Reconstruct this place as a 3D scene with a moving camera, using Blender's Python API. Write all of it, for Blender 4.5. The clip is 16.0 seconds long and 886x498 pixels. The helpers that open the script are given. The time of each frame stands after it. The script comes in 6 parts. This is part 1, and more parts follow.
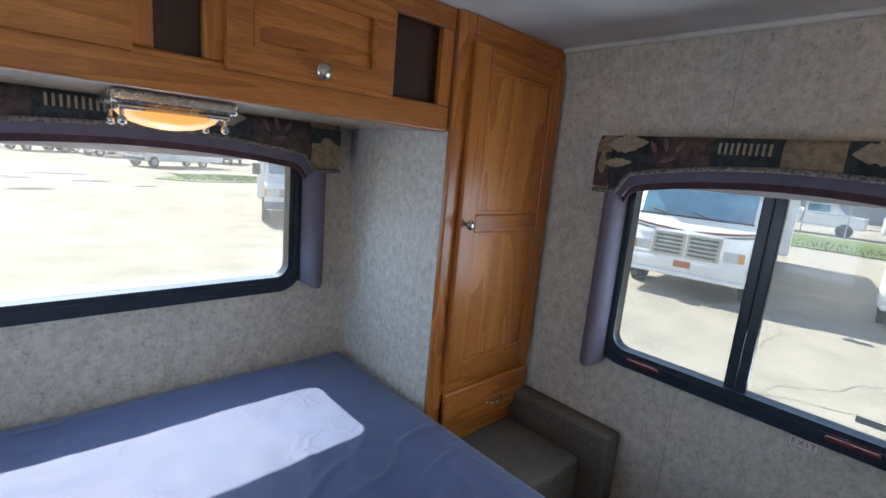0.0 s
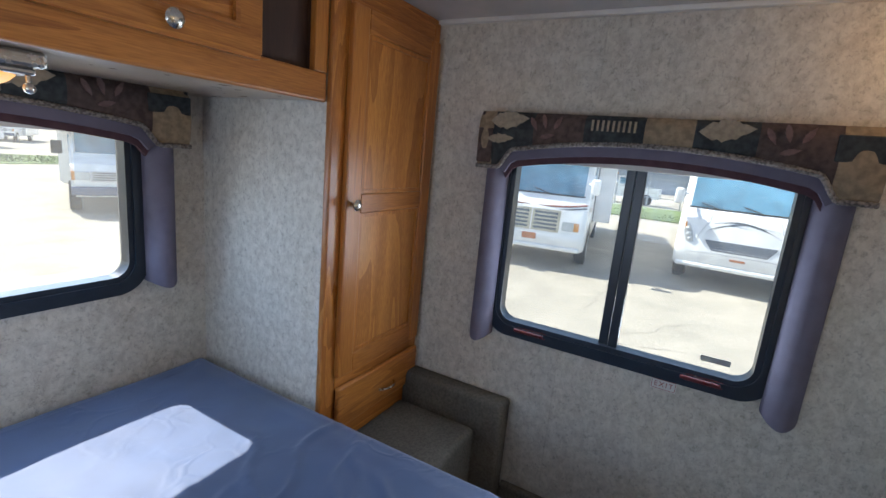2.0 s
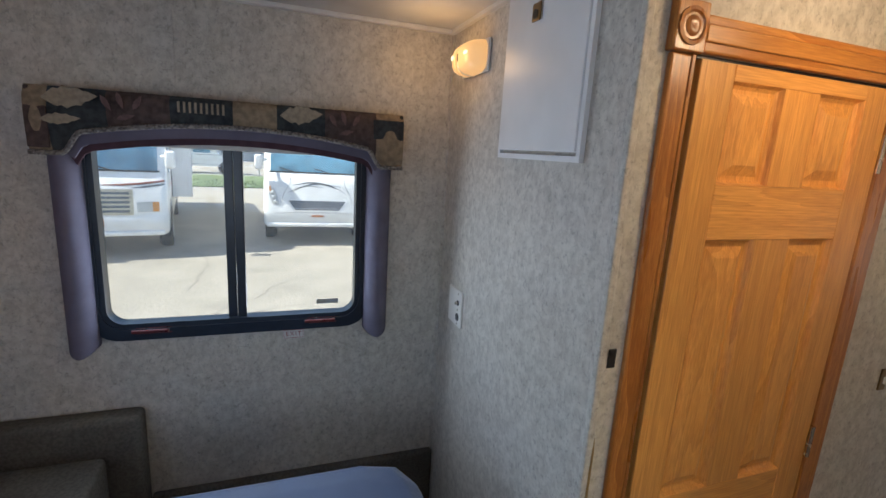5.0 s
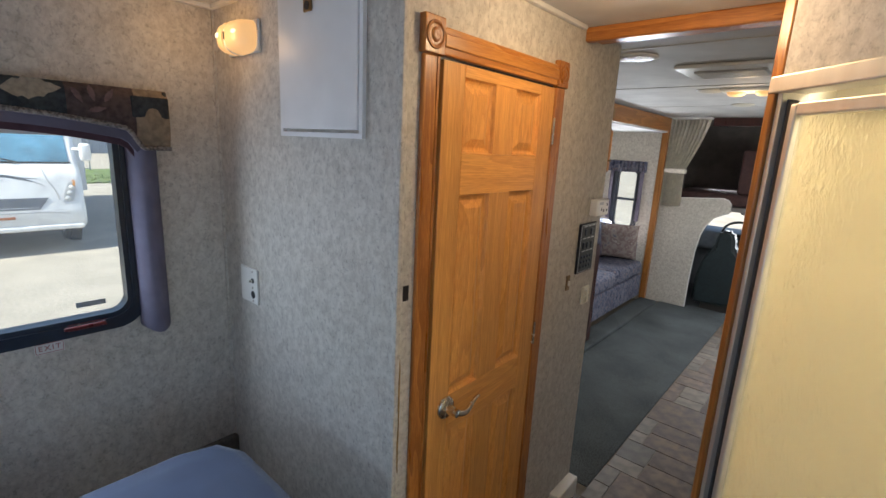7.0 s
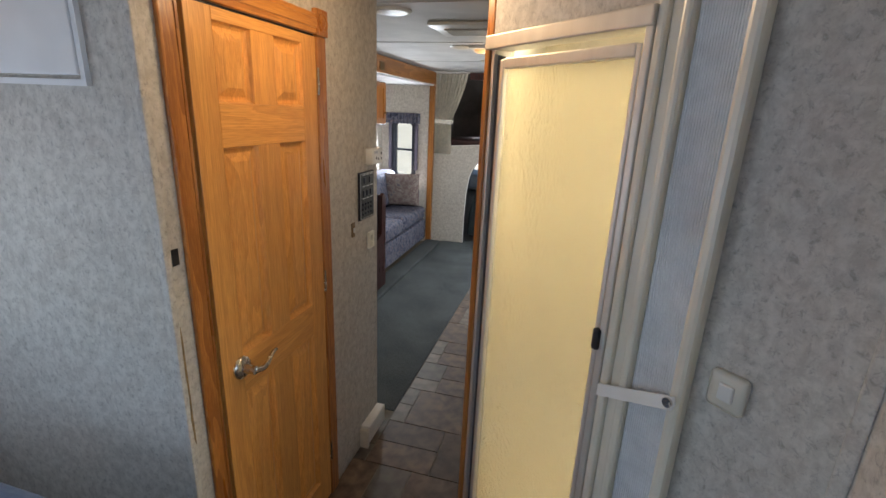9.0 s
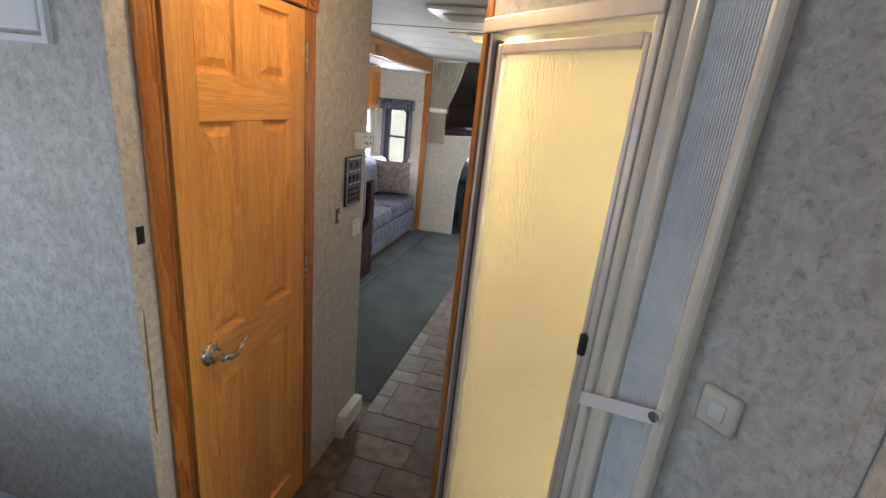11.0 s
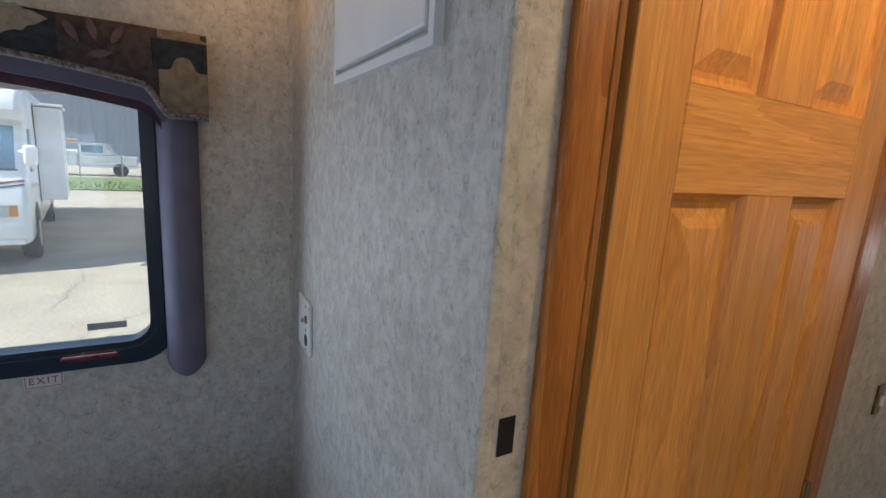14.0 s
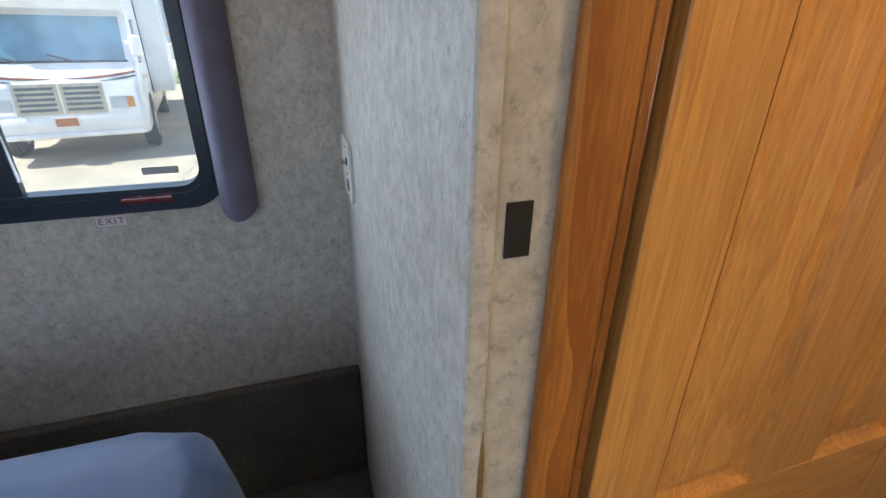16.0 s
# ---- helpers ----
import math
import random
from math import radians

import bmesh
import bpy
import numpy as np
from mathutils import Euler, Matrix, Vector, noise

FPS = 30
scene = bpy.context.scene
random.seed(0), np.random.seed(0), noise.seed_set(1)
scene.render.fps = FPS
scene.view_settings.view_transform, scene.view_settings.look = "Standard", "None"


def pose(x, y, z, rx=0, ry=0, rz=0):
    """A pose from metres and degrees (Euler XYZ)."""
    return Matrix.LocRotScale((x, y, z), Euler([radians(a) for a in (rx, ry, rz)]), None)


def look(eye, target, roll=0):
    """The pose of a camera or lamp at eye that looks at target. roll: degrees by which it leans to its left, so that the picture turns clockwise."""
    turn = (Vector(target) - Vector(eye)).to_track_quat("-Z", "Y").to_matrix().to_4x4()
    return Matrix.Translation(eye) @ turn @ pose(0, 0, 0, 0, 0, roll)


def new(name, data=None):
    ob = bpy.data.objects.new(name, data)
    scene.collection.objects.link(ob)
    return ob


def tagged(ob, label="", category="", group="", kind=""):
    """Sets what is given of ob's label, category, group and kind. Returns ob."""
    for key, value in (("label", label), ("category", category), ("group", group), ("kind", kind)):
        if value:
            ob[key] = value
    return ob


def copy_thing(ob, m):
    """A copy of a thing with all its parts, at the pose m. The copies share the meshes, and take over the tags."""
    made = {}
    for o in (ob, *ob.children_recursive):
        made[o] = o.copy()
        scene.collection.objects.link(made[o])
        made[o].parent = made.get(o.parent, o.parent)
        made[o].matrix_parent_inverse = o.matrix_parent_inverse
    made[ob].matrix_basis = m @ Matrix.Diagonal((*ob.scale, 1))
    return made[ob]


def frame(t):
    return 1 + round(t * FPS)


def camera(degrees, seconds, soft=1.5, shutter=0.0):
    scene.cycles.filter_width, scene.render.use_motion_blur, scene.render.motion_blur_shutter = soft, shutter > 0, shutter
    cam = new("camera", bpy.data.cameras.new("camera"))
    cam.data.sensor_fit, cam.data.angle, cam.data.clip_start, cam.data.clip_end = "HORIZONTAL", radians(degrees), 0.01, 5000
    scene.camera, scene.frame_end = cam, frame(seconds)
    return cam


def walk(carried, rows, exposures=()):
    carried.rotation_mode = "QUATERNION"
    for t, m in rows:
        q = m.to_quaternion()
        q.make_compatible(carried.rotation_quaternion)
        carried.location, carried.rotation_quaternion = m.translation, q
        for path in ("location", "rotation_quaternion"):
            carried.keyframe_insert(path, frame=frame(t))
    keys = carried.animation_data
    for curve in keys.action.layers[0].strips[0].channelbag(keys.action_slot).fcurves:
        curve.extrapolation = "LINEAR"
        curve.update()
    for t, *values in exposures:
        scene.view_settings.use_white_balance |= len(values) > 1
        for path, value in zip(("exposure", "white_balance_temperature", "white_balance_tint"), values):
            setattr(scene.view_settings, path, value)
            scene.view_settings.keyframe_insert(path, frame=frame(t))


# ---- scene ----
cam = camera(87.8, 16.0)

PATH = [
    (0, (-0.253, -1.365, 1.557), (1.096, 0.063, 1.181), 5.1),
    (0.5, (-0.275, -1.365, 1.569), (1.12, 0.014, 1.18), 4.7),
    (1, (-0.276, -1.347, 1.565), (1.213, -0.075, 1.156), 5.2),
    (1.5, (-0.297, -1.286, 1.579), (1.355, -0.248, 1.141), 5.8),
    (2, (-0.251, -1.251, 1.539), (1.466, -0.31, 1.131), 5.3),
    (2.5, (-0.25, -1.224, 1.539), (1.535, -0.447, 1.083), 5.3),
    (3, (-0.32, -1.234, 1.549), (1.573, -0.769, 1.102), 4.4),
    (3.5, (-0.319, -1.247, 1.56), (1.629, -1.051, 1.152), 3.8),
    (4, (-0.341, -1.228, 1.563), (1.62, -1.363, 1.193), 2.9),
    (4.2, (-0.344, -1.226, 1.572), (1.598, -1.516, 1.193), 2.9),
    (6.3, (-0.459, -1.147, 1.571), (1.13, -2.296, 1.174), 3.8),
    (6.5, (-0.465, -1.136, 1.57), (1.037, -2.397, 1.177), 3.7),
    (6.6, (-0.471, -1.123, 1.573), (0.996, -2.423, 1.172), 3.7),
    (7, (-0.481, -1.051, 1.559), (0.792, -2.531, 1.123), 2.8),
    (7.5, (-0.482, -1.016, 1.558), (0.495, -2.691, 1.069), 2.5),
    (8, (-0.498, -0.997, 1.558), (0.182, -2.82, 1.099), 3.2),
    (8.5, (-0.528, -0.998, 1.559), (-0.012, -2.87, 1.08), 2.9),
    (8.7, (-0.551, -1.003, 1.55), (-0.05, -2.87, 1.036), 2.4),
    (10.8, (-0.555, -1.031, 1.547), (-0.174, -2.846, 0.799), 5.9),
    (11, (-0.548, -1.061, 1.539), (-0.112, -2.914, 0.927), 5.9),
    (11.5, (-0.545, -1.19, 1.537), (0.016, -3.065, 1.127), 6.6),
    (12, (-0.508, -1.34, 1.531), (0.453, -3.059, 1.182), 4.1),
    (12.5, (-0.485, -1.423, 1.533), (0.815, -2.903, 1.188), 2.2),
    (13, (-0.416, -1.418, 1.511), (1.089, -2.679, 1.134), 1.9),
    (13.5, (-0.262, -1.465, 1.491), (1.38, -2.562, 1.178), 3.2),
    (14, (-0.043, -1.538, 1.459), (1.675, -2.488, 1.078), 3.6),
    (14.5, (0.066, -1.57, 1.377), (1.884, -2.246, 0.89), 2.7),
    (15, (0.106, -1.57, 1.312), (1.966, -2.066, 0.767), 1.2),
    (15.5, (0.104, -1.58, 1.309), (1.925, -2.097, 0.665), 1.1),
    (16, (0.018, -1.654, 1.327), (1.742, -2.212, 0.481), 0.5),
]
walk(cam, [(t, look(e, g, r)) for t, e, g, r in PATH], [(0.0, 1.52), (1.5, 1.58), (2.5, 1.8), (3.3, 1.62), (4.2, 1.5), (6.4, 1.35), (7.2, 1.5), (8.5, 1.52), (10.8, 1.75), (11.2, 1.7), (12.0, 1.45), (12.5, 1.5), (13.0, 1.68), (13.6, 1.42), (14.0, 1.38), (14.5, 1.22), (15.2, 1.4), (16.0, 1.85)])

# ---- world, sun and large lights ----
SUN_EL = 50.0
world = bpy.data.worlds.new("sky")
scene.world = world
world.use_nodes = True
wn = world.node_tree
sky = wn.nodes.new("ShaderNodeTexSky")
sky.sky_type = "NISHITA"
sky.sun_disc = False
sky.sun_elevation = radians(SUN_EL)
sky.sun_rotation = radians(0)
wn.links.new(sky.outputs[0], wn.nodes["Background"].inputs[0])
wn.nodes["Background"].inputs[1].default_value = 0.12


def lamp(name, kind, energy, color, m, size=None, size_y=None):
    d = bpy.data.lights.new(name, kind)
    d.energy, d.color = energy, color
    if kind == "AREA":
        d.shape, d.size, d.size_y = "RECTANGLE", size, size_y or size
    elif size is not None:
        d.shadow_soft_size = size
    ob = new(name, d)
    ob.matrix_world = m
    return ob


sun = lamp("sun", "SUN", 3.9, (1.0, 0.95, 0.87), look((0, 20, 20 * math.tan(radians(SUN_EL))), (-0.5, 0, 0)))
sun.data.angle = radians(0.5)
# daylight standing in the window openings
lamp("daylight_rear", "AREA", 1.0, (0.40, 0.62, 1.0), look((-0.02, 0.09, 1.28), (-0.02, -1.0, 0.75)), 0.84, 0.36)
lamp("daylight_side", "AREA", 1.7, (0.64, 0.78, 1.0), look((1.146, -1.08, 1.26), (0.0, -1.08, 1.15)), 0.68, 0.44)
lamp("daylight_cab", "AREA", 9, (0.90, 0.95, 1.0), look((0.0, -7.2, 1.0), (0.0, -4.0, 0.9)), 1.5, 0.6)
lamp("daylight_slide", "AREA", 7, (0.85, 0.92, 1.0), look((1.34, -6.12, 1.1), (1.2, -4.0, 0.8)), 0.2, 0.55)
lamp("daylight_kitchen", "AREA", 9, (0.92, 0.96, 1.0), look((-1.1, -4.6, 1.3), (0.6, -6.0, 1.1)), 1.0, 0.6)
lamp("daylight_skylight", "AREA", 4.3, (1.0, 0.93, 0.78), look((-0.75, -2.25, 1.93), (-0.75, -2.25, 0.0)), 0.35, 0.35)
lamp("daylight_left", "AREA", 1.6, (0.55, 0.72, 1.0), look((-0.90, -0.75, 1.27), (1.1, -0.20, 0.9)), 0.72, 0.42)
# bulbs of the fittings
WARM = (1.0, 0.60, 0.26)
lamp("bulb_sconce", "POINT", 0.2, WARM, pose(0.96, -1.62, 1.84), 0.04)
lamp("bulb_reading", "POINT", 0.06, WARM, pose(0.0, -0.20, 1.535), 0.03)
lamp("bulb_ceiling", "POINT", 1.8, (1.0, 0.74, 0.46), pose(-0.11, -2.13, 1.86), 0.05)
lamp("bulb_living", "POINT", 0.35, (1.0, 0.68, 0.36), pose(0.05, -4.25, 1.87), 0.05)

# ---- materials ----
M = {}


def mat(name, color, rough=0.6, metal=0.0, var=0.12, scale=30.0, fine=250.0, bump=0.1, stretch=(1, 1, 1), dist=0.002,
        color2=None, spec=0.5, detail=5.0, coarse=4.0, cvar=0.1):
    """A surface with variation at two scales and a fine relief; stretch draws the grain out along an axis."""
    m = bpy.data.materials.new(name)
    m.use_nodes = True
    t = m.node_tree
    b = t.nodes["Principled BSDF"]
    tc = t.nodes.new("ShaderNodeTexCoord")
    mp = t.nodes.new("ShaderNodeMapping")
    mp.inputs["Scale"].default_value = stretch
    t.links.new(tc.outputs["Object"], mp.inputs[0])

    def noi(s, det):
        n = t.nodes.new("ShaderNodeTexNoise")
        n.inputs["Scale"].default_value, n.inputs["Detail"].default_value = s, det
        t.links.new(mp.outputs[0], n.inputs["Vector"])
        return n
    n1, n2, n3 = noi(scale, detail), noi(fine, 3.0), noi(coarse, 3.0)
    ramp = t.nodes.new("ShaderNodeValToRGB")
    c2 = color2 or tuple(max(0.0, c * (1 - 2.2 * var)) for c in color)
    ramp.color_ramp.elements[0].position, ramp.color_ramp.elements[1].position = 0.36, 0.62
    ramp.color_ramp.elements[0].color, ramp.color_ramp.elements[1].color = (*c2, 1), (*color, 1)
    t.links.new(n1.outputs["Fac"], ramp.inputs[0])
    mul = t.nodes.new("ShaderNodeMix")
    mul.data_type, mul.blend_type = "RGBA", "MULTIPLY"
    mul.inputs[0].default_value = 1.0
    r2 = t.nodes.new("ShaderNodeMapRange")
    r2.inputs["From Min"].default_value, r2.inputs["From Max"].default_value = 0.3, 0.7
    r2.inputs["To Min"].default_value, r2.inputs["To Max"].default_value = 1 - cvar, 1 + cvar
    t.links.new(n3.outputs["Fac"], r2.inputs["Value"])
    t.links.new(ramp.outputs[0], mul.inputs[6])
    t.links.new(r2.outputs[0], mul.inputs[7])
    t.links.new(mul.outputs[2], b.inputs["Base Color"])
    rr = t.nodes.new("ShaderNodeMapRange")
    rr.inputs["To Min"].default_value, rr.inputs["To Max"].default_value = max(0.03, rough - 0.08), min(1.0, rough + 0.08)
    t.links.new(n1.outputs["Fac"], rr.inputs["Value"])
    t.links.new(rr.outputs[0], b.inputs["Roughness"])
    b.inputs["Metallic"].default_value = metal
    b.inputs["Specular IOR Level"].default_value = spec
    if bump:
        bp = t.nodes.new("ShaderNodeBump")
        bp.inputs["Strength"].default_value, bp.inputs["Distance"].default_value = bump, dist
        t.links.new(n2.outputs["Fac"], bp.inputs["Height"])
        t.links.new(bp.outputs[0], b.inputs["Normal"])
    M[name] = m
    return m


def wood(name, light, dark, axis="z", rough=0.35, rings=9.0, spec=0.5, draw=0.10, band=0.42):
    """Oak: long cathedral bands along an axis, with short dark pores."""
    m = mat(name, light, rough=rough, spec=spec)
    t = m.node_tree
    b = t.nodes["Principled BSDF"]
    mp = next(n for n in t.nodes if n.type == "MAPPING")
    mp.inputs["Scale"].default_value = {"x": (draw, 1, 1), "y": (1, draw, 1), "z": (1, 1, draw)}[axis]
    info = t.nodes.new("ShaderNodeObjectInfo")
    sh = t.nodes.new("ShaderNodeVectorMath")
    sh.operation = "SCALE"
    sh.inputs[0].default_value = (3.1, 5.3, 1.7)
    t.links.new(info.outputs["Random"], sh.inputs["Scale"])
    t.links.new(sh.outputs[0], mp.inputs["Location"])
    w = t.nodes.new("ShaderNodeTexNoise")
    w.inputs["Scale"].default_value, w.inputs["Detail"].default_value, w.inputs["Distortion"].default_value = rings, 2.0, 0.6
    t.links.new(mp.outputs[0], w.inputs["Vector"])
    saw = t.nodes.new("ShaderNodeMath")
    saw.operation = "MULTIPLY"
    saw.inputs[1].default_value = 7.0
    t.links.new(w.outputs["Fac"], saw.inputs[0])
    fr = t.nodes.new("ShaderNodeMath")
    fr.operation = "FRACT"
    t.links.new(saw.outputs[0], fr.inputs[0])
    pores = t.nodes.new("ShaderNodeTexNoise")
    pores.inputs["Scale"].default_value, pores.inputs["Detail"].default_value = 360.0, 3.0
    t.links.new(mp.outputs[0], pores.inputs["Vector"])
    add = t.nodes.new("ShaderNodeMath")
    add.operation = "MULTIPLY_ADD"
    add.inputs[1].default_value = 0.85
    t.links.new(pores.outputs["Fac"], add.inputs[0])
    half = t.nodes.new("ShaderNodeMath")
    half.operation = "MULTIPLY"
    half.inputs[1].default_value = band
    t.links.new(fr.outputs[0], half.inputs[0])
    t.links.new(half.outputs[0], add.inputs[2])
    ramp = next(n for n in t.nodes if n.type == "VALTORGB")
    ramp.color_ramp.elements[0].position, ramp.color_ramp.elements[1].position = 0.30, 0.78
    ramp.color_ramp.elements[0].color, ramp.color_ramp.elements[1].color = (*light, 1), (*dark, 1)
    t.links.new(add.outputs[0], ramp.inputs[0])
    bp = next(n for n in t.nodes if n.type == "BUMP")
    bp.inputs["Strength"].default_value, bp.inputs["Distance"].default_value = 0.12, 0.001
    t.links.new(add.outputs[0], bp.inputs["Height"])
    return m


# wall vinyl: mottled stone print with darker veining, two tones
def vinyl(name, light, dark):
    m = mat(name, light, rough=0.6, var=0.1, scale=44, fine=330, bump=0.15, dist=0.0008, color2=dark, detail=10, coarse=2.5, cvar=0.05, spec=0.3)
    t = m.node_tree
    ramp = next(n for n in t.nodes if n.type == "VALTORGB")
    ramp.color_ramp.elements[0].position, ramp.color_ramp.elements[1].position = 0.40, 0.60
    noises = [n for n in t.nodes if n.type == "TEX_NOISE"]
    noises[0].inputs["Roughness"].default_value, noises[0].inputs["Distortion"].default_value = 0.72, 0.25
    mp = next(n for n in t.nodes if n.type == "MAPPING")
    mp.inputs["Scale"].default_value = (1, 1, 0.85)
    # crisp darker flecks between the clouds
    v = t.nodes.new("ShaderNodeTexNoise")
    v.inputs["Scale"].default_value, v.inputs["Detail"].default_value = 90, 9
    v.inputs["Roughness"].default_value, v.inputs["Distortion"].default_value = 0.72, 0.5
    t.links.new(mp.outputs[0], v.inputs["Vector"])
    a = t.nodes.new("ShaderNodeMapRange")
    a.inputs["From Min"].default_value, a.inputs["From Max"].default_value = 0.36, 0.47
    a.inputs["To Min"].default_value = 0.70
    t.links.new(v.outputs["Fac"], a.inputs["Value"])
    mul = t.nodes.new("ShaderNodeMix")
    mul.data_type, mul.blend_type = "RGBA", "MULTIPLY"
    mul.inputs[0].default_value = 1.0
    src = next(n for n in t.nodes if n.type == "MIX")
    t.links.new(src.outputs[2], mul.inputs[6])
    t.links.new(a.outputs[0], mul.inputs[7])
    t.links.new(mul.outputs[2], t.nodes["Principled BSDF"].inputs["Base Color"])
    return m


vinyl("vinyl", (0.62, 0.58, 0.51), (0.47, 0.43, 0.37))
mat("ceiling_white", (0.62, 0.61, 0.59), 0.7, var=0.02, scale=8, bump=0.1)
mat("white_paint", (0.78, 0.77, 0.75), 0.35, var=0.015, scale=6, bump=0.02)
mat("white_plastic", (0.80, 0.78, 0.72), 0.35, var=0.02, scale=9, bump=0.02)
mat("ivory_plastic", (0.72, 0.67, 0.55), 0.32, var=0.02, scale=9, bump=0.02)
mat("trim_white", (0.70, 0.68, 0.64), 0.5, var=0.04, scale=15)
wood("oak", (0.49, 0.192, 0.040), (0.30, 0.100, 0.018), draw=0.05, band=0.30)
wood("oak_panel", (0.58, 0.250, 0.058), (0.33, 0.115, 0.022), "z", rings=6.5, draw=0.11, band=0.34)
wood("oak_x", (0.52, 0.205, 0.043), (0.28, 0.092, 0.017), "x", draw=0.06, band=0.32)
wood("oak_y", (0.62, 0.27, 0.062), (0.40, 0.145, 0.028), "y", draw=0.06)
wood("oak_post", (0.40, 0.17, 0.042), (0.25, 0.092, 0.020), "z", draw=0.05, band=0.3)
wood("door_oak", (0.84, 0.415, 0.106), (0.58, 0.245, 0.054), "z", rough=0.42, rings=16, draw=0.045, band=0.20)
wood("door_oak_y", (0.84, 0.415, 0.106), (0.58, 0.245, 0.054), "y", rough=0.42, rings=16, draw=0.045, band=0.20)
wood("door_panel", (0.86, 0.425, 0.110), (0.60, 0.255, 0.056), "z", rough=0.42, rings=12, draw=0.10, band=0.24)
wood("trim_oak", (0.54, 0.220, 0.050), (0.31, 0.105, 0.021), "z", rough=0.3, rings=14)
wood("oak_fascia", (0.40, 0.17, 0.045), (0.22, 0.085, 0.020), "y")
wood("dark_wood", (0.060, 0.014, 0.010), (0.030, 0.008, 0.006), "z", rough=0.3)
# dark vanity wood; in the cubbies its darkness stands in for inner shade
wood("shade_brown_wood", (0.055, 0.024, 0.014), (0.035, 0.015, 0.009), "z", rough=0.5)
mat("cabinet_underside", (0.42, 0.33, 0.25), 0.3, var=0.04, scale=20, bump=0.03)
mat("sheet_blue", (0.056, 0.092, 0.185), 0.6, var=0.06, scale=9, fine=900, bump=0.2, dist=0.0004, spec=0.4)
M["sheet_blue"].node_tree.nodes["Principled BSDF"].inputs["Sheen Weight"].default_value = 0.2


def pucker(m):
    """Sharp little folds pulled into cotton, strong in patches and absent between them."""
    t = m.node_tree
    b = t.nodes["Principled BSDF"]
    tc = t.nodes.new("ShaderNodeTexCoord")
    n = t.nodes.new("ShaderNodeTexNoise")
    n.inputs["Scale"].default_value, n.inputs["Detail"].default_value = 5.0, 3.0
    t.links.new(tc.outputs["Object"], n.inputs["Vector"])
    ad = t.nodes.new("ShaderNodeVectorMath")
    ad.operation = "MULTIPLY_ADD"
    ad.inputs[1].default_value = (0.30, 0.30, 0.30)
    t.links.new(n.outputs["Color"], ad.inputs[0])
    t.links.new(tc.outputs["Object"], ad.inputs[2])
    v = t.nodes.new("ShaderNodeTexVoronoi")
    v.feature = "DISTANCE_TO_EDGE"
    v.inputs["Scale"].default_value = 9.0
    t.links.new(ad.outputs[0], v.inputs["Vector"])
    r = t.nodes.new("ShaderNodeMapRange")
    r.interpolation_type = "SMOOTHSTEP"
    r.inputs["From Max"].default_value = 0.16
    r.inputs["To Min"].default_value, r.inputs["To Max"].default_value = 1.0, 0.0
    t.links.new(v.outputs["Distance"], r.inputs["Value"])
    k = t.nodes.new("ShaderNodeTexNoise")
    k.inputs["Scale"].default_value, k.inputs["Detail"].default_value = 2.6, 2.0
    t.links.new(tc.outputs["Object"], k.inputs["Vector"])
    kr = t.nodes.new("ShaderNodeMapRange")
    kr.inputs["From Min"].default_value, kr.inputs["From Max"].default_value = 0.52, 0.70
    t.links.new(k.outputs["Fac"], kr.inputs["Value"])
    mu = t.nodes.new("ShaderNodeMath")
    mu.operation = "MULTIPLY"
    t.links.new(r.outputs[0], mu.inputs[0])
    t.links.new(kr.outputs[0], mu.inputs[1])
    bp = t.nodes.new("ShaderNodeBump")
    bp.inputs["Strength"].default_value, bp.inputs["Distance"].default_value = 0.5, 0.0025
    fine = next(x for x in t.nodes if x.type == "BUMP")
    t.links.new(mu.outputs[0], bp.inputs["Height"])
    t.links.new(fine.outputs[0], bp.inputs["Normal"])
    t.links.new(bp.outputs[0], b.inputs["Normal"])


pucker(M["sheet_blue"])
mat("valance_teal", (0.052, 0.058, 0.060), 0.9, var=0.2, scale=60, fine=700, bump=0.4, dist=0.0006, spec=0.15)
mat("valance_brown", (0.102, 0.072, 0.064), 0.9, var=0.18, scale=60, fine=700, bump=0.4, dist=0.0006, spec=0.15)
mat("valance_tan", (0.30, 0.225, 0.15), 0.9, var=0.15, scale=60, fine=700, bump=0.4, dist=0.0006, spec=0.15)
mat("valance_leaf", (0.34, 0.28, 0.205), 0.9, var=0.12, scale=80, fine=700, bump=0.4, dist=0.0006, spec=0.15)
mat("valance_mauve", (0.17, 0.11, 0.10), 0.9, var=0.12, scale=80, fine=700, bump=0.4, dist=0.0006, spec=0.15)
mat("drape_lavender", (0.155, 0.142, 0.188), 0.85, var=0.06, scale=20, fine=800, bump=0.3, dist=0.0005, spec=0.2)
mat("piping_cord", (0.25, 0.22, 0.20), 0.9, var=0.3, scale=150, bump=0.3, spec=0.1)
mat("lining_plum", (0.10, 0.055, 0.065), 0.9, var=0.1, scale=30, bump=0.2, spec=0.15)
mat("frame_black", (0.018, 0.026, 0.040), 0.33, var=0.1, scale=30, fine=500, bump=0.04)
mat("red_plastic", (0.17, 0.028, 0.028), 0.3, var=0.1, scale=40, bump=0.02)
mat("nickel", (0.62, 0.57, 0.50), 0.26, 1.0, var=0.05, scale=60, bump=0.02)
mat("brass_dark", (0.30, 0.20, 0.10), 0.35, 1.0, var=0.1, scale=60, bump=0.02)
mat("aluminium", (0.66, 0.62, 0.55), 0.42, 0.55, var=0.04, scale=40, bump=0.03, stretch=(1, 1, 0.1))
mat("black_plastic", (0.014, 0.014, 0.015), 0.4, var=0.1, scale=60, bump=0.05)
mat("label_white", (0.6, 0.58, 0.55), 0.5, var=0.03)
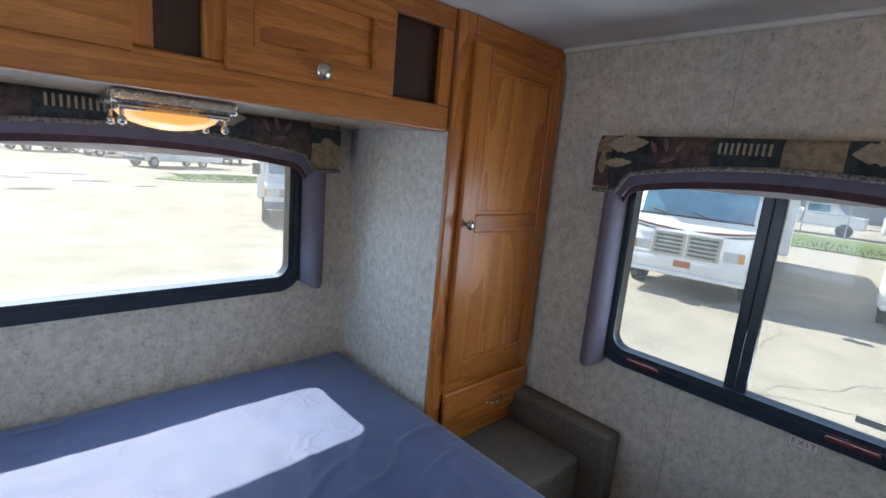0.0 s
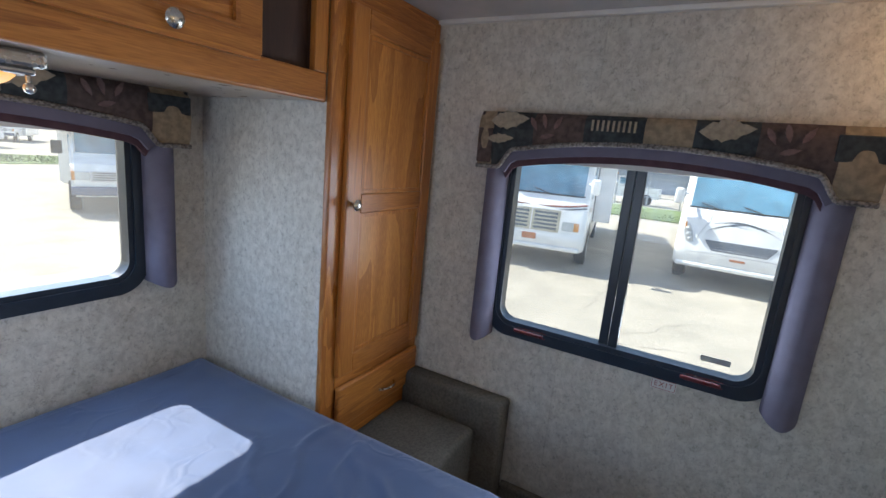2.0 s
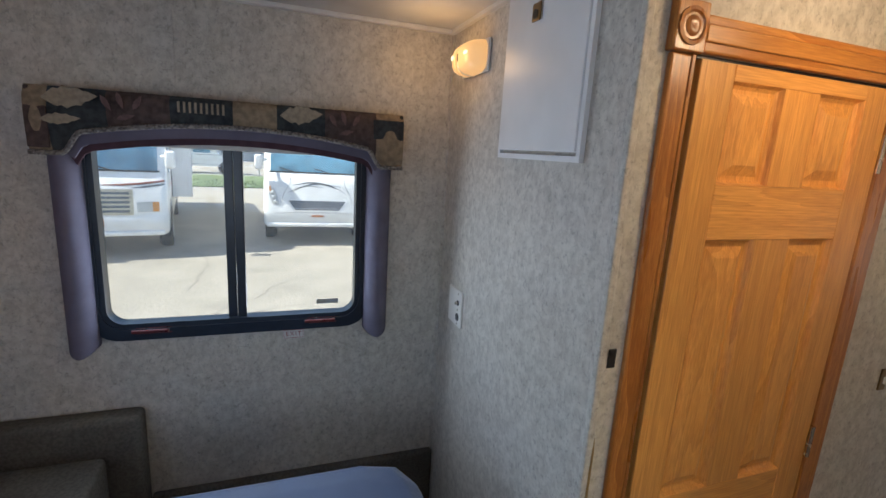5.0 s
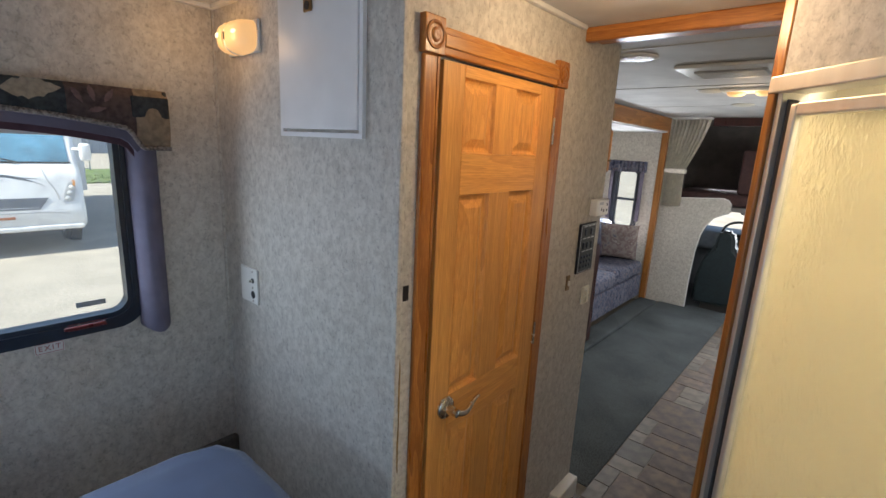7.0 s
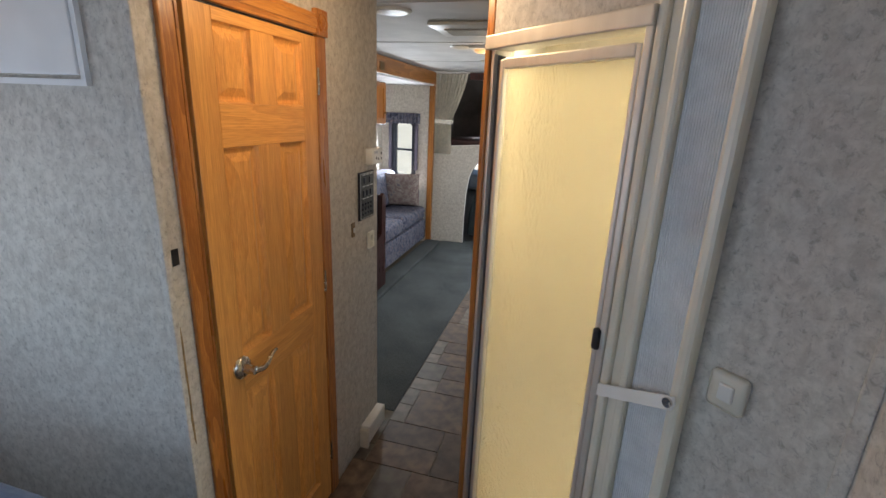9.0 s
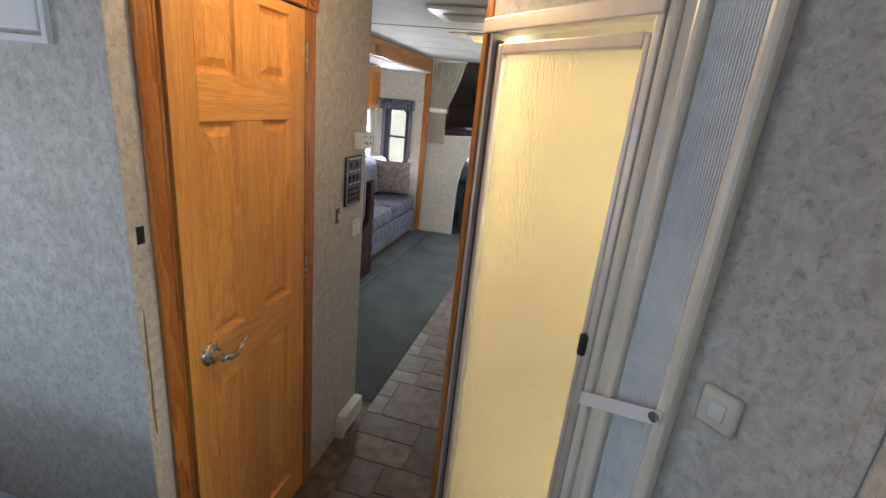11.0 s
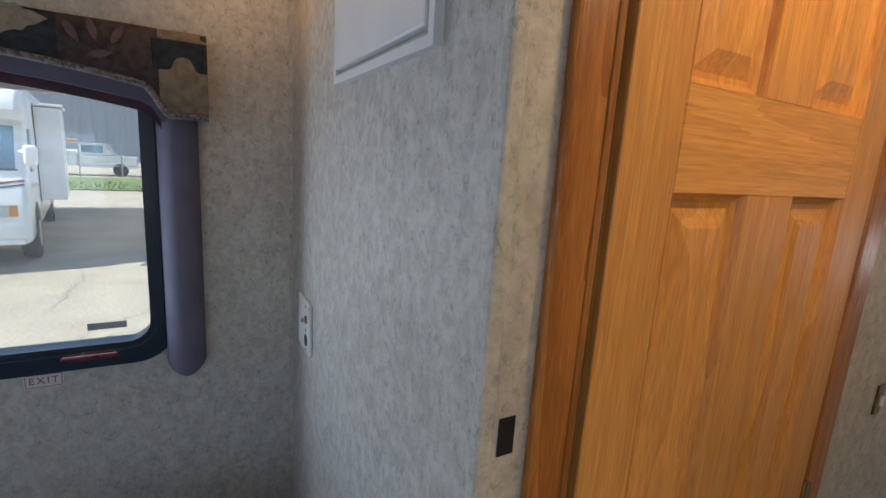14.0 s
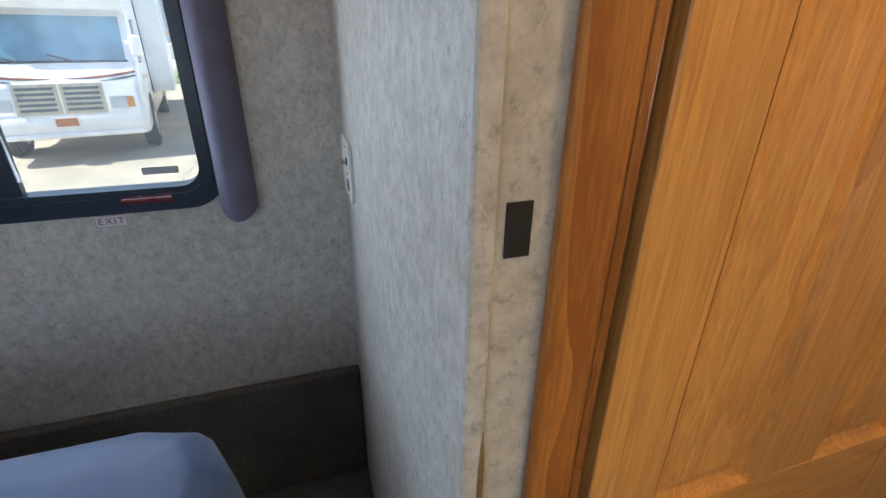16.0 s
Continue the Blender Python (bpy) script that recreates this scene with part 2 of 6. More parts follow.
mat("label_red", (0.35, 0.10, 0.09), 0.5, var=0.03)
mat("carpet_grey", (0.15, 0.137, 0.115), 0.95, var=0.13, scale=120, fine=420, bump=0.9, dist=0.004, spec=0.1, coarse=7, cvar=0.15)
mat("carpet_teal", (0.140, 0.155, 0.158), 0.95, var=0.25, scale=140, fine=420, bump=0.9, dist=0.004, spec=0.1, coarse=3, cvar=0.2)
mat("glue", (0.30, 0.19, 0.07), 0.4, var=0.2, scale=60)
mat("grout", (0.19, 0.15, 0.105), 0.8, var=0.1)
mat("shower_cream", (0.76, 0.69, 0.53), 0.3, var=0.02, scale=5, bump=0.02)
mat("accordion", (0.84, 0.84, 0.83), 0.5, var=0.05, scale=30, fine=500, bump=0.1)
mat("curtain_cream", (0.86, 0.81, 0.70), 0.9, var=0.06, scale=30, fine=700, bump=0.3, dist=0.0005, spec=0.15)
mat("leather_teal", (0.018, 0.030, 0.034), 0.5, var=0.15, scale=40, fine=300, bump=0.3)
mat("bunk_grey", (0.20, 0.18, 0.165), 0.8, var=0.1, scale=10)
mat("bunk_plum", (0.075, 0.035, 0.032), 0.85, var=0.15, scale=30, bump=0.3)
mat("dash_grey", (0.09, 0.095, 0.10), 0.6, var=0.1, scale=20)
mat("porcelain", (0.72, 0.60, 0.42), 0.15, var=0.02, scale=5, bump=0)
mat("counter", (0.16, 0.13, 0.10), 0.3, var=0.2, scale=60)
# outdoors
mat("concrete", (0.37, 0.335, 0.275), 0.95, spec=0.08, var=0.08, scale=1.2, fine=18, bump=0.5, dist=0.02, coarse=0.12, cvar=0.14)
mat("crack_fill", (0.12, 0.105, 0.085), 0.95, var=0.1, scale=8)
mat("asphalt_patch", (0.055, 0.052, 0.050), 0.9, var=0.15, scale=1.5, fine=30, bump=0.5, dist=0.01, coarse=0.3)
mat("grass", (0.165, 0.235, 0.060), 0.9, var=0.3, scale=4, fine=30, bump=0.6, dist=0.05, coarse=0.5, cvar=0.2)
mat("coach_white", (0.80, 0.79, 0.77), 0.22, var=0.02, scale=2, fine=40, bump=0.01)
mat("coach_grey", (0.50, 0.50, 0.50), 0.3, var=0.03, scale=2)
mat("coach_tan", (0.50, 0.44, 0.33), 0.3, var=0.03, scale=2)
mat("coach_red", (0.24, 0.075, 0.045), 0.3, var=0.04, scale=3)
mat("coach_dark", (0.10, 0.11, 0.125), 0.3, var=0.05, scale=3)
mat("grille_champagne", (0.52, 0.45, 0.33), 0.3, 0.3, var=0.03, scale=8)
# vehicle glass with the blue of the mirrored sky put into its colour
mat("sky_tinted_glass", (0.13, 0.30, 0.42), 0.06, var=0.15, scale=1.5, bump=0.0, coarse=1.0, cvar=0.4)
mat("amber_lens", (0.62, 0.26, 0.05), 0.2, var=0.02)
mat("lamp_lens", (0.55, 0.56, 0.55), 0.1, var=0.05, scale=30)
mat("plate_orange", (0.55, 0.20, 0.08), 0.4, var=0.2, scale=30)
mat("rubber", (0.018, 0.018, 0.018), 0.8, var=0.1)
mat("wheel_steel", (0.45, 0.45, 0.45), 0.35, 0.8, var=0.05)
mat("van_blue", (0.055, 0.085, 0.16), 0.3, var=0.05)
mat("shed_wall", (0.27, 0.31, 0.36), 0.6, var=0.04, scale=1, stretch=(1, 1, 0.05))
mat("shed_roof", (0.12, 0.20, 0.24), 0.5, var=0.05)
mat("galvanised", (0.42, 0.43, 0.44), 0.45, 0.6, var=0.08)
mat("bark", (0.16, 0.12, 0.09), 0.9, var=0.2, scale=8)


def floral(name, base, tones):
    """Upholstery with brush-like blotches of several tones."""
    m = mat(name, base, 0.9, var=0.1, scale=18, fine=600, bump=0.4, dist=0.001, spec=0.15)
    t = m.node_tree
    ramp = next(n for n in t.nodes if n.type == "VALTORGB")
    e = ramp.color_ramp.elements
    e[0].position, e[0].color = 0.30, (*tones[0], 1)
    e[1].position, e[1].color = 0.70, (*tones[-1], 1)
    for i, c in enumerate(tones[1:-1]):
        k = e.new(0.40 + 0.2 * i / max(1, len(tones) - 3))
        k.color = (*c, 1)
    return m


floral("sofa_floral", (0.2, 0.2, 0.25), [(0.035, 0.04, 0.065), (0.09, 0.10, 0.145), (0.19, 0.18, 0.21), (0.07, 0.08, 0.125), (0.22, 0.18, 0.18)])
floral("pillow_floral", (0.3, 0.25, 0.25), [(0.10, 0.11, 0.15), (0.33, 0.28, 0.25), (0.20, 0.14, 0.13), (0.38, 0.34, 0.30)])


def tile_mat(name, light, dark):
    m = mat(name, light, 0.45, var=0.22, scale=17, fine=200, bump=0.2, color2=dark, detail=8, coarse=6, cvar=0.15)
    t = m.node_tree
    info = t.nodes.new("ShaderNodeObjectInfo")
    r = t.nodes.new("ShaderNodeMapRange")
    r.inputs["To Min"].default_value, r.inputs["To Max"].default_value = 0.72, 1.3
    t.links.new(info.outputs["Random"], r.inputs["Value"])
    mul = t.nodes.new("ShaderNodeMix")
    mul.data_type, mul.blend_type = "RGBA", "MULTIPLY"
    mul.inputs[0].default_value = 1.0
    src = next(n for n in t.nodes if n.type == "MIX")
    t.links.new(src.outputs[2], mul.inputs[6])
    t.links.new(r.outputs[0], mul.inputs[7])
    t.links.new(mul.outputs[2], t.nodes["Principled BSDF"].inputs["Base Color"])


tile_mat("tile", (0.150, 0.094, 0.056), (0.060, 0.036, 0.021))
tile_mat("tile_pale", (0.18, 0.145, 0.107), (0.115, 0.088, 0.062))


def glass(name, tint, rough=0.0, gloss=0.06):
    """A thin tinted pane: it dims what is behind it and mirrors a little."""
    m = bpy.data.materials.new(name)
    m.use_nodes = True
    t = m.node_tree
    t.nodes.remove(t.nodes["Principled BSDF"])
    tr = t.nodes.new("ShaderNodeBsdfTransparent")
    tr.inputs[0].default_value = (*tint, 1)
    gl = t.nodes.new("ShaderNodeBsdfGlossy")
    gl.inputs["Roughness"].default_value = 0.02
    mx = t.nodes.new("ShaderNodeMixShader")
    mx.inputs[0].default_value = gloss
    t.links.new(tr.outputs[0], mx.inputs[1])
    t.links.new(gl.outputs[0], mx.inputs[2])
    dust = t.nodes.new("ShaderNodeBsdfTranslucent")
    dust.inputs[0].default_value = (0.8, 0.8, 0.8, 1)
    n = t.nodes.new("ShaderNodeTexNoise")
    n.inputs["Scale"].default_value, n.inputs["Detail"].default_value = 5, 6
    tc = t.nodes.new("ShaderNodeTexCoord")
    mp = t.nodes.new("ShaderNodeMapping")
    mp.inputs["Scale"].default_value = (1, 1, 0.2)
    t.links.new(tc.outputs["Object"], mp.inputs[0])
    t.links.new(mp.outputs[0], n.inputs["Vector"])
    r = t.nodes.new("ShaderNodeMapRange")
    r.inputs["From Min"].default_value, r.inputs["From Max"].default_value = 0.3, 0.75
    r.inputs["To Min"].default_value, r.inputs["To Max"].default_value = 0.03, 0.08
    t.links.new(n.outputs["Fac"], r.inputs["Value"])
    mx2 = t.nodes.new("ShaderNodeMixShader")
    t.links.new(r.outputs[0], mx2.inputs[0])
    t.links.new(mx.outputs[0], mx2.inputs[1])
    t.links.new(dust.outputs[0], mx2.inputs[2])
    t.links.new(mx2.outputs[0], t.nodes["Material Output"].inputs[0])
    M[name] = m


glass("pane", (0.84, 0.87, 0.87), gloss=0.02)


def obscure():
    """Rain-pattern shower glass: light scatters through it."""
    m = bpy.data.materials.new("obscure_glass")
    m.use_nodes = True
    t = m.node_tree
    b = t.nodes["Principled BSDF"]
    b.inputs["Base Color"].default_value = (0.95, 0.87, 0.64, 1)
    b.inputs["Roughness"].default_value = 0.25
    b.inputs["Transmission Weight"].default_value = 0.75
    b.inputs["IOR"].default_value = 1.2
    tc = t.nodes.new("ShaderNodeTexCoord")
    n = t.nodes.new("ShaderNodeTexNoise")
    n.inputs["Scale"].default_value, n.inputs["Detail"].default_value, n.inputs["Distortion"].default_value = 105, 2, 0.7
    bp = t.nodes.new("ShaderNodeBump")
    bp.inputs["Strength"].default_value, bp.inputs["Distance"].default_value = 0.65, 0.004
    mp = t.nodes.new("ShaderNodeMapping")
    mp.inputs["Scale"].default_value = (1, 1, 0.7)
    t.links.new(tc.outputs["Object"], mp.inputs[0])
    t.links.new(mp.outputs[0], n.inputs["Vector"])
    t.links.new(n.outputs["Fac"], bp.inputs["Height"])
    t.links.new(bp.outputs[0], b.inputs["Normal"])
    M["obscure_glass"] = m


obscure()


def glow(name, color, strength, base=(0.45, 0.34, 0.22)):
    m = bpy.data.materials.new(name)
    m.use_nodes = True
    b = m.node_tree.nodes["Principled BSDF"]
    b.inputs["Base Color"].default_value = (*base, 1)
    b.inputs["Roughness"].default_value = 0.3
    b.inputs["Emission Color"].default_value = (*color, 1)
    b.inputs["Emission Strength"].default_value = strength
    M[name] = m


glow("lit_bowl", (1.0, 0.46, 0.10), 0.32, (0.36, 0.22, 0.08))
glow("lit_bulb", (1.0, 0.74, 0.42), 0.8)
glow("lit_sconce", (1.0, 0.52, 0.18), 0.26, (0.62, 0.46, 0.28))


# ---- mesh helpers ----
def cube(bm, x0, x1, y0, y1, z0, z1, bevel=0.0, seg=2):
    """A block between two corners, with rounded edges if asked."""
    r = bmesh.ops.create_cube(bm, size=1.0, matrix=Matrix.LocRotScale(((x0 + x1) / 2, (y0 + y1) / 2, (z0 + z1) / 2), None, (abs(x1 - x0), abs(y1 - y0), abs(z1 - z0))))
    if bevel:
        es = list({e for v in r["verts"] for e in v.link_edges})
        bmesh.ops.bevel(bm, geom=es, offset=bevel, segments=seg, affect="EDGES", profile=0.5)
    return bm


def block(x0, x1, y0, y1, z0, z1, bevel=0.0, seg=2):
    return cube(bmesh.new(), x0, x1, y0, y1, z0, z1, bevel, seg)


def tube(bm, a, b, r, r2=None, n=16):
    """A round bar from a to b."""
    a, b = Vector(a), Vector(b)
    d = b - a
    m = Matrix.Translation((a + b) / 2) @ d.to_track_quat("Z", "Y").to_matrix().to_4x4()
    bmesh.ops.create_cone(bm, cap_ends=True, segments=n, radius1=r, radius2=r if r2 is None else r2, depth=d.length, matrix=m)
    return bm


def prism(bm, pts, axis, a, b):
    """An outline (two coordinates a point) drawn out along an axis from a to b."""
    def p3(p, v):
        return {"x": (v, p[0], p[1]), "y": (p[0], v, p[1]), "z": (p[0], p[1], v)}[axis]
    v0 = [bm.verts.new(p3(p, a)) for p in pts]
    v1 = [bm.verts.new(p3(p, b)) for p in pts]
    n = len(pts)
    for i in range(n):
        bm.faces.new((v0[i], v0[(i + 1) % n], v1[(i + 1) % n], v1[i]))
    bm.faces.new(v0[::-1])
    bm.faces.new(v1)
    bmesh.ops.recalc_face_normals(bm, faces=bm.faces)
    return bm


def lathe(bm, profile, m, n=24):
    """A round thing from (radius, height) pairs, placed by m."""
    rings = [[bm.verts.new(m @ Vector((r * math.cos(2 * math.pi * i / n), r * math.sin(2 * math.pi * i / n), h))) for i in range(n)] for r, h in profile]
    for a, b in zip(rings, rings[1:]):
        for i in range(n):
            bm.faces.new((a[i], a[(i + 1) % n], b[(i + 1) % n], b[i]))
    bm.faces.new(rings[0][::-1])
    bm.faces.new(rings[-1])
    bmesh.ops.recalc_face_normals(bm, faces=bm.faces)
    return bm


def round_rect(w, h, r, n=6):
    pts = []
    for cx, cy, a0 in ((w / 2 - r, h / 2 - r, 0), (-w / 2 + r, h / 2 - r, 90), (-w / 2 + r, -h / 2 + r, 180), (w / 2 - r, -h / 2 + r, 270)):
        pts += [(cx + r * math.cos(radians(a0 + 90 * i / n)), cy + r * math.sin(radians(a0 + 90 * i / n))) for i in range(n + 1)]
    return pts


def ring(bm, outer, inner, axis, a, b):
    """A frame between two outlines of equal count, from depth a to b."""
    def p3(p, v):
        return {"x": (v, p[0], p[1]), "y": (p[0], v, p[1]), "z": (p[0], p[1], v)}[axis]
    L = [[bm.verts.new(p3(p, v)) for p in o] for o in (outer, inner) for v in (a, b)]
    n = len(outer)
    for i in range(n):
        j = (i + 1) % n
        for p, q in ((0, 1), (1, 3), (3, 2), (2, 0)):
            bm.faces.new((L[p][i], L[p][j], L[q][j], L[q][i]))
    bmesh.ops.recalc_face_normals(bm, faces=bm.faces)
    return bm


def sweep(bm, pts, r, n=8):
    """One connected round bar along a line of points; r may be a list."""
    pts = [Vector(p) for p in pts]
    rings = []
    for i, p in enumerate(pts):
        d = (pts[min(i + 1, len(pts) - 1)] - pts[max(i - 1, 0)]).normalized()
        q = d.to_track_quat("Z", "Y")
        rr = r[i] if isinstance(r, list) else r
        rings.append([bm.verts.new(p + q @ Vector((rr * math.cos(2 * math.pi * k / n), rr * math.sin(2 * math.pi * k / n), 0))) for k in range(n)])
    for a, b in zip(rings, rings[1:]):
        for k in range(n):
            bm.faces.new((a[k], a[(k + 1) % n], b[(k + 1) % n], b[k]))
    bm.faces.new(rings[0][::-1])
    bm.faces.new(rings[-1])
    bmesh.ops.recalc_face_normals(bm, faces=bm.faces)
    return bm


def shifted(pts, dx, dy):
    return [(x + dx, y + dy) for x, y in pts]


def part(name, bm, material, parent=None, label="", smooth=False):
    """Links a bmesh as one mesh object, under a thing or a part if given."""
    me = bpy.data.meshes.new(name)
    bm.to_mesh(me)
    bm.free()
    me.materials.append(M[material])
    if smooth:
        for p in me.polygons:
            p.use_smooth = True
        me.set_sharp_from_angle(angle=radians(40))
    ob = new(name, me)
    if parent is not None:
        ob.parent = parent
    if label:
        ob["label"] = label
    return ob


def thing(name, label, category, group="", kind="", at=(0, 0, 0)):
    ob = tagged(new(name), label, category, group, kind)
    ob.location = at
    return ob


def setting(name, bm, material, label="", category="", smooth=False):
    return tagged(part(name, bm, material, None, smooth=smooth), label, category, kind="structure")


def pierced(axis, at0, at1, u0, u1, z0, z1, holes):
    """A wall slab with rectangular openings (u0, u1, z0, z1)."""
    bm = bmesh.new()
    us = sorted({u0, u1, *[h[0] for h in holes], *[h[1] for h in holes]})
    zs = sorted({z0, z1, *[h[2] for h in holes], *[h[3] for h in holes]})
    for i in range(len(us) - 1):
        for j in range(len(zs) - 1):
            cu, cz = (us[i] + us[i + 1]) / 2, (zs[j] + zs[j + 1]) / 2
            if any(h[0] < cu < h[1] and h[2] < cz < h[3] for h in holes):
                continue
            if axis == "x":
                cube(bm, at0, at1, us[i], us[i + 1], zs[j], zs[j + 1])
            else:
                cube(bm, us[i], us[i + 1], at0, at1, zs[j], zs[j + 1])
    bmesh.ops.remove_doubles(bm, verts=bm.verts, dist=1e-5)
    seen = {}
    for f in list(bm.faces):
        k = tuple(round(c, 4) for c in f.calc_center_median())
        if k in seen:
            bm.faces.remove(f)
            if seen[k] is not None:
                bm.faces.remove(seen[k])
                seen[k] = None
        else:
            seen[k] = f
    bmesh.ops.recalc_face_normals(bm, faces=bm.faces)
    return bm


# ---- the large structure ----
H = 1.96
setting("floor", block(-1.19, 1.19, -6.44, 0.17, -0.06, 0.0), "grout", "brown stone-look vinyl floor of the motorhome", "floor")
setting("carpet", block(0.20, 0.86, -6.42, -2.98, 0.0, 0.008, 0.003), "carpet_teal", "worn blue-green carpet beside the vinyl tiles", "carpet")
setting("carpet_bedroom", block(0.30, 1.13, -1.75, 0.12, 0.0, 0.02), "carpet_grey", "grey carpet beside the bed", "carpet")
bm = block(-1.19, 1.19, -6.5, 0.17, H, H + 0.05)
for y in (-2.96, -4.06, -5.2):
    cube(bm, -1.15, 1.0, y - 0.012, y + 0.012, H - 0.004, H + 0.001, 0.0015, 1)
setting("ceiling", bm, "ceiling_white", "white ceiling panels with flat battens", "ceiling")
RW = (-0.46, 0.43, 1.10, 1.56)   # rear window opening: x0 x1 z0 z1
SW = (-1.46, -0.71, 1.00, 1.60)  # side window opening: y0 y1 z0 z1
SL = (-6.22, -3.9, 0.0, 1.82)    # slide-out opening: y0 y1 z0 z1
setting("wall_rear", pierced("y", 0.13, 0.17, -1.19, 1.19, 0, H, [RW]), "vinyl", "mottled beige vinyl wall behind the bed", "wall")
setting("wall_side", pierced("x", 1.15, 1.19, -6.44, 0.13, 0, H, [SW, SL]), "vinyl", "mottled beige vinyl side wall with a window", "wall")
setting("wall_left", pierced("x", -0.955, -0.915, -1.575, 0.13, 0, H, [(-1.12, -0.38, 1.03, 1.52)]), "vinyl", "plain mottled vinyl wall", "wall")
setting("wall_kitchen", pierced("x", -1.19, -1.15, -6.44, -1.9, 0, H, [(-5.2, -4.0, 0.95, 1.6)]), "vinyl", "plain vinyl wall of the living space", "wall")
setting("wall_bath_end", block(0.255, 1.15, -1.797, -1.757, 0, H), "vinyl", "mottled vinyl end wall of the bathroom", "wall")
DOOR = (-2.390, -1.852, 0.0, 1.756)
setting("wall_bath_side", pierced("x", 0.255, 0.295, -2.88, -1.797, 0, H, [DOOR]), "vinyl", "cream mottled vinyl wall with the bathroom door", "wall")
setting("wall_bath_front", block(0.295, 1.15, -2.88, -2.84, 0, H), "vinyl", "vinyl wall of the bathroom towards the living space", "wall")
setting("wall_hall", block(-0.375, -0.335, -3.3, -2.165, 0, H), "vinyl", "cream vinyl wall beside the shower", "wall")
setting("wall_shower_back", block(-1.15, -0.375, -3.3, -3.26, 0, H), "vinyl", "plain vinyl wall behind the shower", "wall")
# papered flank of the wardrobe
setting("wall_wardrobe", block(0.655, 0.675, -0.385, 0.13, 0.3, H), "vinyl", "mottled vinyl flank of the wardrobe", "wall")

# seams and corner beads
bm = bmesh.new()
cube(bm, 1.1465, 1.151, -0.938, -0.922, 0.02, 0.954)
cube(bm, 1.1465, 1.151, -0.938, -0.922, 1.68, H)
cube(bm, 1.1465, 1.151, -0.325, -0.31, 0.0, H)
cube(bm, 1.142, 1.151, -1.757, -1.750, 0.43, H)
setting("trim_seams", bm, "vinyl", "thin seam strips on the side wall", "trim")
bm = bmesh.new()
cube(bm, 1.130, 1.15, -1.757, -0.40, H - 0.014, H, 0.003)
cube(bm, 0.255, 1.13, -1.757, -1.740, H - 0.014, H, 0.003)
cube(bm, 0.238, 0.255, -2.55, -1.74, H - 0.014, H, 0.003)
setting("trim_ceiling", bm, "trim_white", "white bead along the ceiling edge", "trim")
bm = bmesh.new()
cube(bm, 0.248, 0.262, -1.762, -1.745, 0.0, H, 0.003)
cube(bm, 0.262, 0.277, -1.7585, -1.751, 0.0, H, 0.002)
setting("trim_corner", bm, "vinyl", "vinyl corner strip with a worn edge", "trim")
bm = prism(bmesh.new(), [(-1.7632, 0.74), (-1.7632, 1.03), (-1.761, 1.06), (-1.7585, 1.02), (-1.7575, 0.94), (-1.760, 0.88), (-1.7565, 0.82), (-1.759, 0.76)], "x", 0.2472, 0.2484)
setting("trim_glue", bm, "glue", "brown glue stain along the corner strip", "trim")

# header beam over the passage with the accordion track
beam = thing("header_beam", "honey oak beam with a metal track across the passage", "beam")
part("beam", block(-0.335, 0.255, -2.60, -2.57, 1.915, H, 0.006), "oak_x", beam)
part("lower_rail", block(-0.335, 0.245, -2.68, -2.62, 1.925, H, 0.004), "oak_x", beam)
part("track", block(-0.335, 0.25, -2.619, -2.601, 1.93, H, 0.002), "aluminium", beam, "grey metal track")

